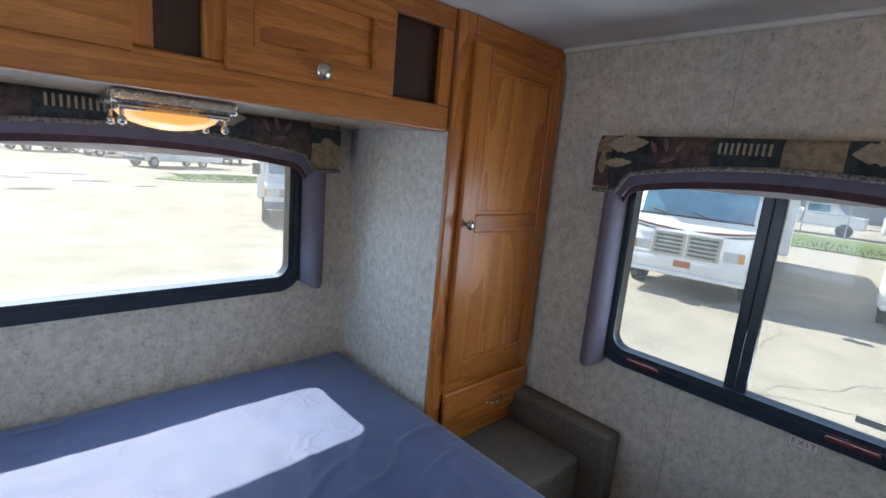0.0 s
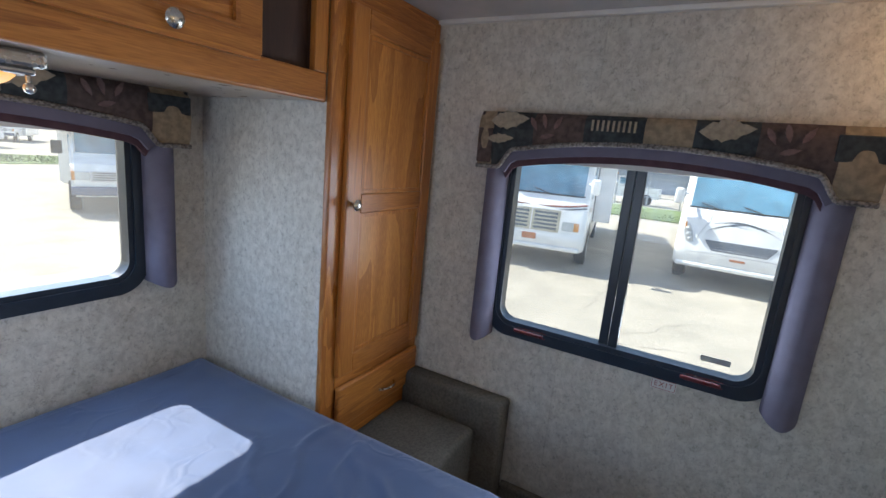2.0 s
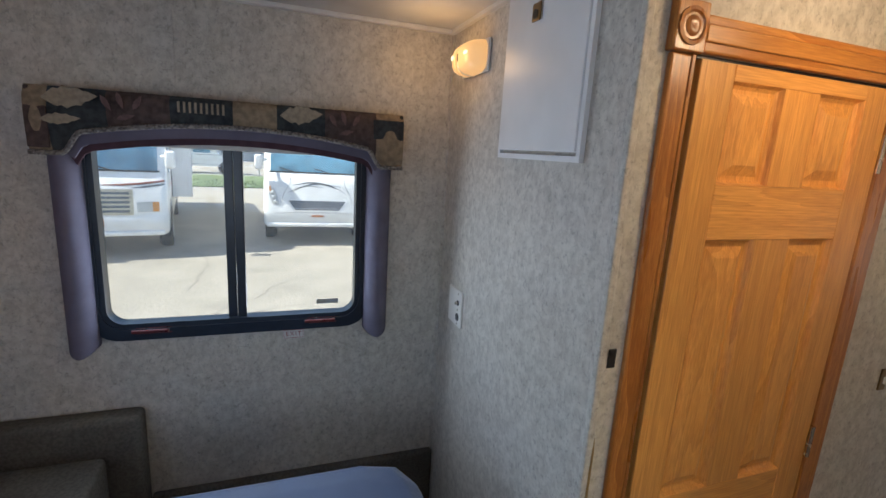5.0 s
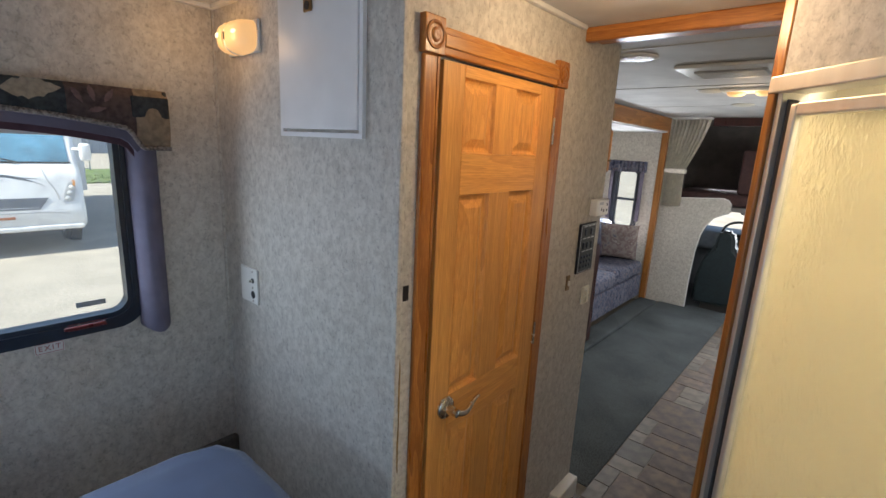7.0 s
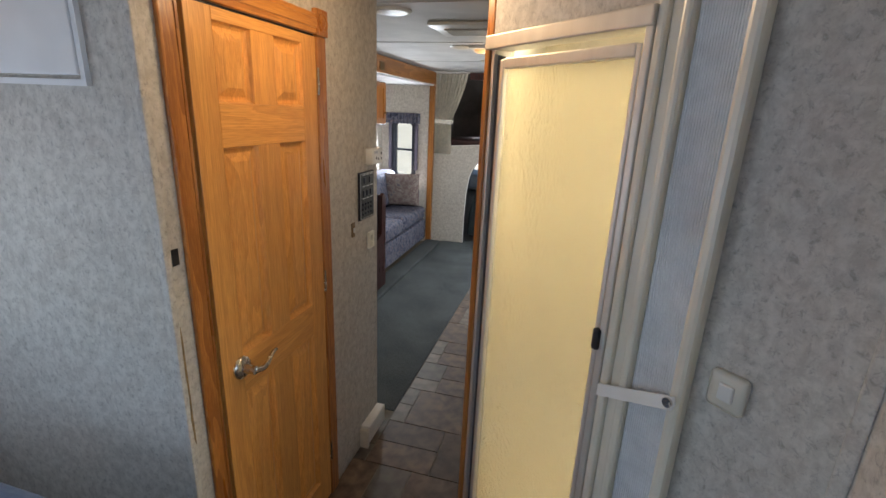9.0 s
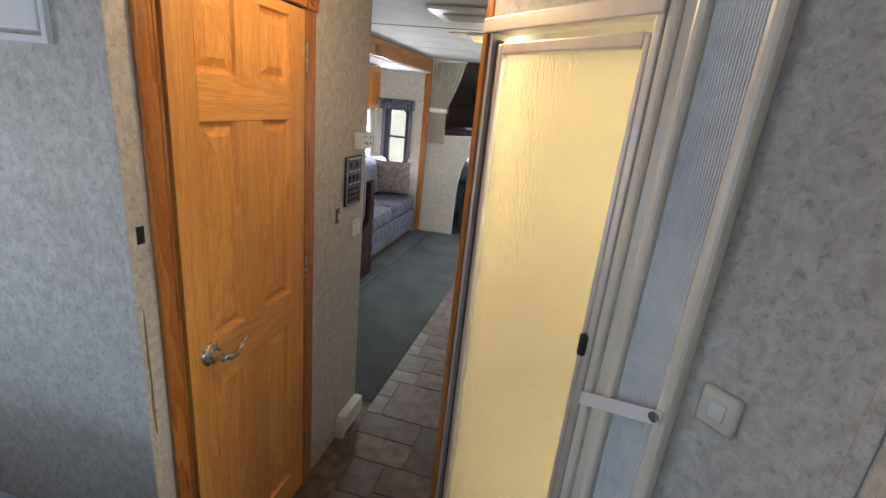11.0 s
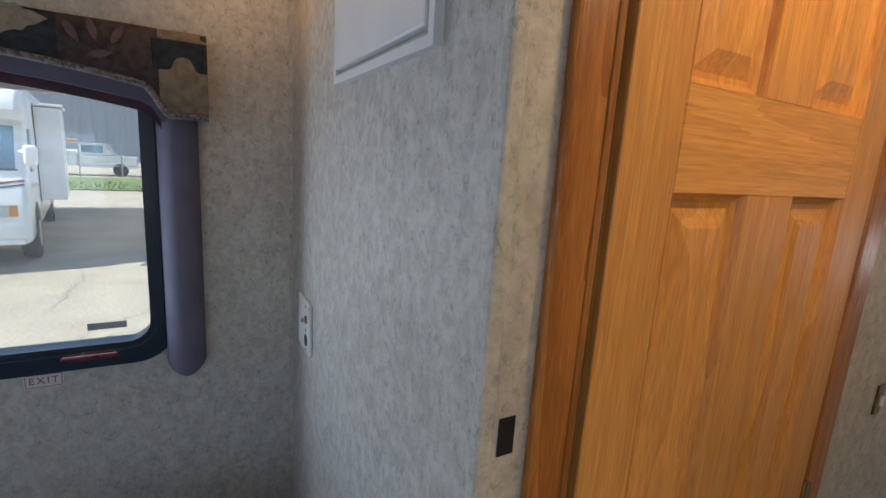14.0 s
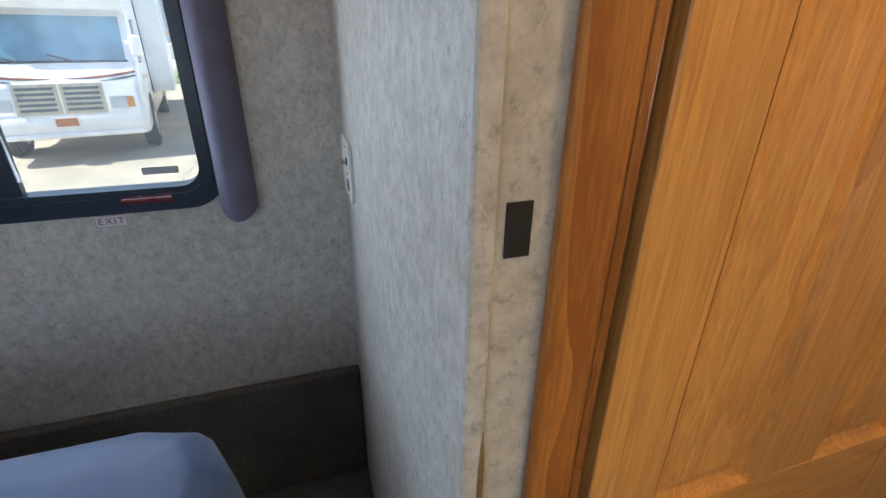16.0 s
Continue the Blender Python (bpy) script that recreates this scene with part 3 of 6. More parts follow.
# ---- windows of the bedroom ----
def valance(name, axis, wall, inward, c, w, ztop, zb, mid, label):
    """A padded box valance with an arched lower edge, built in u along the wall; inward is the sign towards the room."""
    root = thing(name, label, "valance")
    d = 0.085 * inward
    half = w / 2
    n = 28

    def low(u):
        a = abs(u) / half
        if a > 0.86:
            return zb
        if a > 0.76:
            k = (0.86 - a) / 0.10
            return zb + (mid - 0.035 - zb) * (k * k * (3 - 2 * k))
        return mid - 0.035 * (a / 0.76) ** 2

    def P(u, v, z):
        return (wall + v * inward, c - u, z) if axis == "x" else (c + u, wall + v * inward, z)
    us = [half * (2 * i / (2 * n) - 1) for i in range(2 * n + 1)]
    # patchwork: each patch of cloth is a strip of the face
    cuts = [(-1.0, -0.90, "valance_tan"), (-0.90, -0.64, "valance_teal"), (-0.64, -0.34, "valance_brown"), (-0.34, -0.02, "valance_teal"), (-0.02, 0.22, "valance_tan"),
            (0.22, 0.50, "valance_teal"), (0.50, 0.82, "valance_brown"), (0.82, 1.0, "valance_tan")]
    for a, b, m_ in cuts:
        bm = bmesh.new()
        k = 10
        cols = []
        for i in range(k + 1):
            u = half * (a + (b - a) * i / k)
            lo = low(u)
            puff = 0.010 * math.sin(math.pi * i / k)
            col = []
            for j in range(7):
                f = j / 6
                z = lo + (ztop - lo) * f
                v = 0.085 + 0.008 * math.sin(math.pi * f) + puff * 0.4 - (0.012 if j == 6 else 0) - (0.006 if j == 0 else 0)
                col.append(bm.verts.new(P(u, v, z)))
            col.append(bm.verts.new(P(u, 0.0, ztop)))
            col.append(bm.verts.new(P(u, 0.004, ztop - 0.004)))
            col.append(bm.verts.new(P(u, 0.07, ztop - 0.008)))
            col.append(bm.verts.new(P(u, 0.072, lo)))
            cols.append(col)
        for p, q in zip(cols, cols[1:]):
            for j in range(len(p)):
                bm.faces.new((p[j], p[(j + 1) % len(p)], q[(j + 1) % len(p)], q[j]))
        bmesh.ops.recalc_face_normals(bm, faces=bm.faces)
        part("patch", bm, m_, root, smooth=True)
    # dark upper corner patch and returns
    for s in (-1, 1):
        bm = bmesh.new()
        p0, p1 = P(s * half, 0.0, zb), P(s * (half - 0.012), 0.082, ztop - 0.002)
        cube(bm, *sorted((p0[0], p1[0])), *sorted((p0[1], p1[1])), zb + 0.003, ztop - 0.002, 0.004)
        part("return", bm, "valance_brown" if s < 0 else "valance_teal", root, smooth=True)
    bm = bmesh.new()
    p0, p1 = P(half * 0.80, 0.088, 0), P(half * 0.998, 0.0955, 0)
    cube(bm, *sorted((p0[0], p1[0])), *sorted((p0[1], p1[1])), zb + 0.085, ztop - 0.02, 0.003)
    part("patch", bm, "valance_teal", root)
    bm = bmesh.new()
    p0, p1 = P(-half * 0.998, 0.088, 0), P(-half * 0.90, 0.0955, 0)
    cube(bm, *sorted((p0[0], p1[0])), *sorted((p0[1], p1[1])), zb + 0.012, ztop - 0.05, 0.003)
    part("patch", bm, "valance_brown", root)

    # leaf appliques
    def leaf(u, z, length, width, ang, m_):
        bm = bmesh.new()
        k = 12
        up, dn, ca, sa = [], [], math.cos(radians(ang)), math.sin(radians(ang))
        for i in range(k + 1):
            f = i / k
            x = length * (f - 0.5)
            h = width * math.sin(math.pi * f ** 0.85) * (0.86 + 0.14 * math.cos(i * 2.4)) * 0.5
            up.append(bm.verts.new(P(u + x * ca - h * sa, 0.0985, z + x * sa + h * ca)))
            dn.append(bm.verts.new(P(u + x * ca + h * sa, 0.0985, z + x * sa - h * ca)))
        for i in range(k):
            bm.faces.new((up[i], up[i + 1], dn[i + 1], dn[i]))
        r_ = bmesh.ops.extrude_face_region(bm, geom=bm.faces[:])
        for v in [g for g in r_["geom"] if isinstance(g, bmesh.types.BMVert)]:
            v.co += Vector((0.004 * inward, 0, 0) if axis == "x" else (0, 0.004 * inward, 0))
        bmesh.ops.recalc_face_normals(bm, faces=bm.faces)
        part("leaf", bm, m_, root)
    zc = (ztop + mid) / 2
    for s in (-0.79, 0.36):
        leaf(half * s, zc + 0.012, 0.118, 0.056, 6, "valance_leaf")
    leaf(half * -0.84, zc - 0.042, 0.085, 0.03, 4, "valance_leaf")
    for base in (-0.56, 0.62):
        for k, (du, dz, ang) in enumerate(((-0.035, 0.004, -60), (-0.004, 0.012, -75), (0.034, 0.010, 60), (0.006, -0.028, 15))):
            leaf(half * base + du, zc + dz, 0.042, 0.016, ang, "valance_mauve")
    bm = bmesh.new()
    for k in range(9):
        u = half * -0.30 + k * 0.0135
        p0, p1 = P(u, 0.0925, 0), P(u + 0.0055, 0.0985, 0)
        cube(bm, *sorted((p0[0], p1[0])), *sorted((p0[1], p1[1])), ztop - 0.042, ztop - 0.014)
    part("stripes", bm, "valance_leaf", root)
    # twisted cord along the lower edge
    bm = bmesh.new()
    fine_u = [half * (2 * i / 240 - 1) for i in range(241)]
    sweep(bm, [P(u, 0.0885, low(u)) for u in fine_u], [0.0058 + 0.0013 * (i % 2) for i in range(241)])
    part("cord", bm, "piping_cord", root, "grey twisted cord", smooth=True)
    # plain lavender arch and plum lining inside
    for name_, v, drop, m_ in (("arch", 0.066, 0.032, "drape_lavender"), ("lining", 0.050, 0.050, "lining_plum")):
        bm = bmesh.new()
        pts = [(u, low(u) - drop * (1 if abs(u) < half * 0.84 else 0.0)) for u in us if abs(u) <= half * 0.90]
        cols = []
        for u, z in pts:
            cols.append([bm.verts.new(P(u, v, z)), bm.verts.new(P(u, v, ztop - 0.02)), bm.verts.new(P(u, v - 0.01, ztop - 0.02)), bm.verts.new(P(u, v - 0.01, z))])
        for p, q in zip(cols, cols[1:]):
            for j in range(4):
                bm.faces.new((p[j], p[(j + 1) % 4], q[(j + 1) % 4], q[j]))
        bm.faces.new(cols[0])
        bm.faces.new(cols[-1][::-1])
        bmesh.ops.recalc_face_normals(bm, faces=bm.faces)
        part(name_, bm, m_, root)
    return root


def drape(axis, wall, inward, u0, u1, z0, z1, label):
    """A narrow padded side panel with a rounded front and a slanted foot."""
    bm = bmesh.new()
    n = 12
    prof = []
    for i in range(n + 1):
        f = i / n
        prof.append((u0 + (u1 - u0) * f, 0.018 + 0.050 * math.sin(math.pi * f) ** 0.6))
    rows = []
    zs = [z0 + (z1 - z0) * k / 8 for k in range(9)]
    for k, z in enumerate(zs):
        row = []
        for i, (u, v) in enumerate(prof):
            zz = z - (0.018 * math.sin(math.pi * i / n) if k == 0 else 0)
            row.append(bm.verts.new((wall + v * inward, u, zz) if axis == "x" else (u, wall + v * inward, zz)))
        for u in (u1, u0):
            row.append(bm.verts.new((wall, u, z) if axis == "x" else (u, wall, z)))
        rows.append(row)
    for p, q in zip(rows, rows[1:]):
        for j in range(len(p)):
            bm.faces.new((p[j], p[(j + 1) % len(p)], q[(j + 1) % len(p)], q[j]))
    bm.faces.new(rows[0])
    bm.faces.new(rows[-1][::-1])
    bmesh.ops.recalc_face_normals(bm, faces=bm.faces)
    root = thing("drape", label, "drape", group="drapes beside the bedroom windows")
    part("panel", bm, "drape_lavender", root, smooth=True)
    # sewn welts down both edges
    for u in (u0 + 0.004, u1 - 0.004):
        p = [(wall + 0.022 * inward, u, z) if axis == "x" else (u, wall + 0.022 * inward, z) for z in zs]
        part("welt", sweep(bmesh.new(), p, 0.0035, 6), "drape_lavender", root, smooth=True)
    return root


def window(name, axis, wall, inward, u0, u1, z0, z1, depth, mullion, label):
    """A rounded black clamp frame with glass panes, set through the wall."""
    root = thing(name, label, "window", kind="structure")
    cu, cz = (u0 + u1) / 2, (z0 + z1) / 2
    w, h = u1 - u0, z1 - z0
    out, mid_, inn = (shifted(round_rect(w - k, h - k, r, 8), cu, cz) for k, r in ((0.0, 0.085), (0.055, 0.065), (0.105, 0.045)))
    a, b, c_ = wall + 0.010 * inward, wall - 0.004 * inward, wall - depth * inward
    part("clamp_frame", ring(bmesh.new(), out, inn, axis, a, b), "frame_black", root)
    lip = shifted(round_rect(w - 0.050, h - 0.050, 0.07, 8), cu, cz)
    lip2 = shifted(round_rect(w - 0.075, h - 0.075, 0.062, 8), cu, cz)
    part("frame_ridge", ring(bmesh.new(), lip, lip2, axis, wall + 0.016 * inward, a), "frame_black", root)
    part("sash", ring(bmesh.new(), mid_, inn, axis, b, c_), "frame_black", root)
    us = [u0 + 0.05] + ([mullion] if mullion is not None else []) + [u1 - 0.05]
    for p, q in zip(us, us[1:]):
        g = (c_ + 0.004 * inward, c_ + 0.009 * inward)
        bm = bmesh.new()
        if axis == "x":
            cube(bm, *sorted(g), p, q, z0 + 0.05, z1 - 0.05)
        else:
            cube(bm, p, q, *sorted(g), z0 + 0.05, z1 - 0.05)
        ob = part("pane", bm, "pane", root)
        ob.visible_shadow = False
    if mullion is not None:
        for k, (p, q) in enumerate(((-0.027, -0.0005), (0.0005, 0.027))):
            bm = bmesh.new()
            g = sorted((c_ + (0.012 + 0.012 * k) * inward, wall - 0.002 * inward - 0.006 * k * inward))
            if axis == "x":
                cube(bm, *g, mullion + p, mullion + q, z0 + 0.045, z1 - 0.045, 0.003)
            else:
                cube(bm, mullion + p, mullion + q, *g, z0 + 0.045, z1 - 0.045, 0.003)
            part("mullion", bm, "frame_black", root)
    return root


w1 = window("window_1", "y", 0.13, -1, -0.51, 0.475, 1.065, 1.60, 0.035, None, "wide rear window in a rounded black frame")
w2 = window("window_2", "x", 1.15, -1, -1.497, -0.673, 0.962, 1.62, 0.035, -1.076, "sliding side window in a rounded black frame")
w4 = window("window_4", "x", -0.915, 1, -1.16, -0.34, 0.985, 1.565, 0.035, -0.75, "side window over the bed in a black frame")
# raised shade behind the side valance
shade = thing("pleated_blind", "pale grey pleated shade pulled up behind the valance", "shade")
bm = bmesh.new()
for k in range(5):
    cube(bm, 1.118, 1.146, -1.47, -0.70, 1.555 + 0.018 * k, 1.568 + 0.018 * k, 0.003, 1)
part("pleats", bm, "trim_white", shade)
part("bottom_rail", block(1.12, 1.145, -1.47, -0.70, 1.538, 1.553, 0.003), "trim_white", shade)
shade2 = thing("pleated_blind", "pale grey pleated shade pulled up behind the rear valance", "shade")
bm = bmesh.new()
for k in range(6):
    cube(bm, -0.48, 0.45, 0.085, 0.115, 1.525 + 0.018 * k, 1.538 + 0.018 * k, 0.003, 1)
part("pleats", bm, "trim_white", shade2)
part("bottom_rail", block(-0.48, 0.45, 0.085, 0.118, 1.508, 1.523, 0.003), "trim_white", shade2)

valance("valance", "x", 1.15, -1, -1.098, 0.955, 1.675, 1.512, 1.602, "patchwork leaf-print box valance with grey cord")
valance("valance", "y", 0.13, -1, -0.02, 1.16, 1.643, 1.490, 1.575, "dark patchwork leaf-print valance under the cabinets")
drape("x", 1.15, -1, -0.705, -0.632, 0.955, 1.55, "lavender padded side drape on the window")
drape("x", 1.15, -1, -1.555, -1.475, 0.955, 1.55, "lavender padded side drape on the window")
drape("y", 0.13, -1, 0.465, 0.545, 1.095, 1.52, "lavender padded side drape on the rear window")
drape("y", 0.13, -1, -0.585, -0.505, 1.095, 1.52, "lavender padded side drape on the rear window")

# exit latches and sticker on the side window
for y in (-0.835, -1.33):
    latch = thing("window_latch", "red plastic emergency exit latch on the window frame", "latch", group="red window latches")
    bm = block(1.128, 1.139, y - 0.05, y + 0.05, 0.986, 0.997, 0.004)
    part("lever", bm, "red_plastic", latch)
    part("base", block(1.138, 1.1435, y - 0.055, y + 0.04, 0.981, 1.001, 0.002), "red_plastic", latch)
    for dy in (-0.045, 0.012):
        part("screw", tube(bmesh.new(), (1.139, y + dy, 0.997), (1.132, y + dy, 0.997), 0.004), "nickel", latch)
sticker = thing("window_sticker", "small grey label on the window glass", "sticker")
part("film", block(1.1775, 1.1785, -1.395, -1.322, 1.036, 1.052), "coach_grey", sticker)


def lettering(word, size, m_name, parent, m, name="letters"):
    """Raised letters from the built-in font, as a mesh."""
    cu = bpy.data.curves.new(name, "FONT")
    cu.body, cu.size, cu.extrude, cu.align_x, cu.align_y = word, size, 0.0006, "CENTER", "CENTER"
    cu.space_character = 1.25
    tmp = bpy.data.objects.new(name, cu)
    me = bpy.data.meshes.new_from_object(tmp)
    bpy.data.objects.remove(tmp)
    me.materials.clear()
    me.materials.append(M[m_name])
    ob = new(name, me)
    ob.parent = parent
    ob.matrix_local = m
    return ob


sign = thing("exit_sign", "small white exit label with a thin red border", "sign")
part("label_plate", block(1.1475, 1.1502, -1.279, -1.212, 0.928, 0.961), "label_white", sign)
part("border", ring(bmesh.new(), shifted(round_rect(0.063, 0.029, 0.003, 2), -1.2455, 0.9445), shifted(round_rect(0.060, 0.026, 0.002, 2), -1.2455, 0.9445), "x", 1.1472, 1.1476), "label_red", sign)
lettering("EXIT", 0.021, "label_red", sign, Matrix.Translation((1.1470, -1.2455, 0.9445)) @ Matrix(((0, 0, -1, 0), (-1, 0, 0, 0), (0, 1, 0, 0), (0, 0, 0, 1))))

# ---- bed ----
bed = thing("bed", "bed with a navy fitted sheet and one cut corner", "bed")
outline = [(0.645, 0.125), (0.645, -1.39), (0.615, -1.485), (0.53, -1.525), (0.02, -1.525), (-0.06, -1.45), (-0.72, -0.66), (-0.75, -0.58), (-0.75, 0.125)]


def inset(pts, d):
    c = Vector((-0.05, -0.6))
    res = []
    n = len(pts)
    for i in range(n):
        a, p, b = Vector(pts[i - 1]), Vector(pts[i]), Vector(pts[(i + 1) % n])
        n1 = Vector((-(p - a).y, (p - a).x)).normalized()
        n2 = Vector((-(b - p).y, (b - p).x)).normalized()
        nn = (n1 + n2)
        nn = nn / max(0.4, nn.dot(n1))
        if nn.dot(c - p) < 0:
            nn = -nn
        res.append(tuple(p + nn * d))
    return res


def sheet_mesh():
    bm = bmesh.new()
    rings = []
    prof = [(0.02, 0.46), (0.0, 0.55), (0.0, 0.72), (0.006, 0.765), (0.022, 0.797), (0.05, 0.815), (0.10, 0.822)]
    dense = []
    for i in range(len(outline)):
        a, b = Vector(outline[i]), Vector(outline[(i + 1) % len(outline)])
        k = max(1, int((b - a).length / 0.07))
        dense += [tuple(a.lerp(b, j / k)) for j in range(k)]
    for d, z in prof:
        rings.append([bm.verts.new((x, y, z)) for x, y in inset(dense, d)])
    for p, q in zip(rings, rings[1:]):
        for i in range(len(p)):
            bm.faces.new((p[i], p[(i + 1) % len(p)], q[(i + 1) % len(p)], q[i]))
    bm.faces.new(rings[-1])
    bmesh.ops.recalc_face_normals(bm, faces=bm.faces)
    top = max(bm.faces, key=lambda f: f.calc_area())
    bmesh.ops.triangulate(bm, faces=[top])
    for _ in range(7):
        es = [e for e in bm.edges if e.calc_length() > 0.017 and all(v.co.z > 0.79 for v in e.verts)]
        bmesh.ops.subdivide_edges(bm, edges=es, cuts=1)
        bmesh.ops.triangulate(bm, faces=[f for f in bm.faces if len(f.verts) > 4])
    for v in bm.verts:
        if v.co.z > 0.6:
            p = v.co
            edge = 1 if p.z > 0.81 else 0.4
            w = 0
            # pulled creases running to the cut corner, and soft unevenness
            for cx, cy, ang, ln in ((0.28, -0.62, 60, 0.3), (0.38, -0.72, 35, 0.26), (0.16, -0.74, 80, 0.3), (0.45, -0.55, 20, 0.2), (0.30, -0.86, 48, 0.3), (0.02, -0.9, 70, 0.3), (0.5, -1.0, 30, 0.24), (0.2, -1.1, 55, 0.25), (0.42, -0.9, 75, 0.2), (0.1, -0.58, 15, 0.2)):
                dx, dy = p.x - cx, p.y - cy
                u = dx * math.cos(radians(ang)) + dy * math.sin(radians(ang))
                s = -dx * math.sin(radians(ang)) + dy * math.cos(radians(ang)) + 0.02 * math.sin(u * 22 + cx * 9)
                w += 0.007 * math.exp(-(s / 0.011) ** 2) * math.exp(-(u / ln) ** 4)
            v.co.z += edge * (w + 0.006 * noise.noise(Vector((p.x * 3, p.y * 3, 0.3))) + 0.002 * noise.noise(Vector((p.x * 14, p.y * 14, 1.3))))
    return bm


sh = part("fitted_sheet", sheet_mesh(), "sheet_blue", bed, "navy blue creased fitted sheet", smooth=True)
bm = prism(bmesh.new(), inset(outline, 0.03), "z", 0.0, 0.46)
part("bed_base", bm, "carpet_grey", bed, "grey carpeted bed base")

# ---- overhead cabinet ----
cab = thing("overhead_cabinet", "honey oak overhead cabinet with panel doors and dark cubbies", "cabinet")
YF, ZB = -0.385, 1.637
part("bottom_panel", block(-0.915, 0.650, -0.365, 0.125, ZB + 0.002, ZB + 0.014), "cabinet_underside", cab, "smooth tan underside")
bm = bmesh.new()
holes = [(-0.655, -0.50), (-0.060, 0.020), (0.455, 0.607)]
bays = [(-0.47, -0.095), (0.055, 0.435)]
xs = [-0.915] + [v for h in holes for v in h] + [0.650]
cube(bm, -0.915, 0.650, YF, YF + 0.02, ZB - 0.002, ZB + 0.068, 0.006, 3)
part("lower_rail", bm, "oak_x", cab)
part("upper_rail", block(-0.915, 0.650, YF, YF + 0.02, 1.902, H - 0.002, 0.003), "oak_x", cab)
stiles = [(-0.915, -0.655), (-0.50, -0.060), (0.020, 0.455), (0.607, 0.650)]
for a, b in stiles:
    part("stile", block(a, b, YF + 0.0005, YF + 0.02, ZB + 0.0685, 1.9015, 0.002), "oak", cab)
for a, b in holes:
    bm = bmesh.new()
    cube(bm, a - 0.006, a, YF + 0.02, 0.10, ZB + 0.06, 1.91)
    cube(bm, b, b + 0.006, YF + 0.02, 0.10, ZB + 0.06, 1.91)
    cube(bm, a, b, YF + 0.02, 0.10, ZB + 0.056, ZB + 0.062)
    # dark sheet just behind the opening, painted as the shade of the recess
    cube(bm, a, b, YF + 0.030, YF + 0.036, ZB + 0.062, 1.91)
    part("cubby", bm, "shade_brown_wood", cab, "cubby closed by a dark brown sheet that paints its inner shade")
for a, b in bays:
    dr = part("door", ring(bmesh.new(), [(a, ZB + 0.055), (b, ZB + 0.055), (b, 1.918), (a, 1.918)],
                           [(a + 0.055, ZB + 0.110), (b - 0.055, ZB + 0.110), (b - 0.055, 1.866), (a + 0.055, 1.866)], "y", YF - 0.019, YF - 0.001), "oak_x", cab)
    part("panel", block(a + 0.054, b - 0.054, YF - 0.011, YF - 0.003, ZB + 0.109, 1.867), "oak_x", dr)
    bm = ring(bmesh.new(), [(a + 0.050, ZB + 0.105), (b - 0.050, ZB + 0.105), (b - 0.050, 1.871), (a + 0.050, 1.871)],
              [(a + 0.060, ZB + 0.115), (b - 0.060, ZB + 0.115), (b - 0.060, 1.861), (a + 0.060, 1.861)], "y", YF - 0.022, YF - 0.012)
    part("moulding", bm, "oak_x", dr)
    lathe_m = Matrix.Translation(((a + b) / 2, YF - 0.019, ZB + 0.083)) @ pose(0, 0, 0, 90)
    part("knob", lathe(bmesh.new(), [(0.006, 0), (0.006, 0.012), (0.015, 0.016), (0.017, 0.021), (0.012, 0.027), (0.003, 0.029)], lathe_m), "nickel", dr, "brushed nickel knob", smooth=True)

# lamp under the cabinet
rl = thing("reading_lamp", "nickel lamp with a glowing amber glass bowl", "lamp", at=(0.0, -0.20, 0))
part("base", block(-0.115, 0.115, -0.09, 0.09, 1.612, 1.638, 0.006), "nickel", rl)
part("lower_plate", block(-0.103, 0.103, -0.078, 0.078, 1.600, 1.612, 0.004), "nickel", rl)
bm = lathe(bmesh.new(), [(0.097, 0.0), (0.088, -0.010), (0.07, -0.020), (0.045, -0.027), (0.015, -0.031), (0.002, -0.0315)], pose(0, 0, 1.60), 32)
part("bowl", bm, "lit_bowl", rl, "frosted glass bowl glowing amber", smooth=True)
for sx in (-1, 1):
    for sy in (-1, 1):
        bm = tube(bmesh.new(), (sx * 0.094, sy * 0.07, 1.60), (sx * 0.094, sy * 0.07, 1.585), 0.004)
        bmesh.ops.create_uvsphere(bm, u_segments=12, v_segments=8, radius=0.009, matrix=pose(sx * 0.094, sy * 0.07, 1.58))
        part("finial", bm, "nickel", rl, smooth=True)
part("switch_knob", tube(bmesh.new(), (0.114, -0.05, 1.622), (0.128, -0.05, 1.622), 0.005), "black_plastic", rl)

# ---- wardrobe ----
wr = thing("wardrobe", "tall honey oak wardrobe with a panel door and one drawer", "wardrobe")
YW = -0.40
part("body", block(0.676, 1.148, -0.379, 0.125, 0.02, H - 0.002), "oak", wr)
part("left_stile", block(0.652, 0.712, YW, -0.380, 0.02, H - 0.002, 0.006), "trim_oak", wr)
part("right_stile", block(1.115, 1.149, YW, -0.380, 0.02, H - 0.002, 0.003), "oak", wr)
part("top_rail", block(0.712, 1.115, YW, -0.380, 1.875, H - 0.002, 0.002), "oak_x", wr)
part("mid_rail", block(0.712, 1.115, YW + 0.001, -0.380, 0.815, 0.875, 0.002), "oak_x", wr)
part("base_rail", block(0.712, 1.115, YW + 0.001, -0.380, 0.02, 0.695, 0.002), "oak_x", wr)
X0, X1, Z0, Z1, ZM0, ZM1 = 0.702, 1.128, 0.866, 1.886, 1.350, 1.405
wd = part("door", block(X0, X0 + 0.062, YW - 0.020, YW - 0.001, Z0, Z1, 0.004), "oak", wr)
part("door_stile", block(X1 - 0.055, X1, YW - 0.020, YW - 0.001, Z0, Z1, 0.004), "oak", wd)
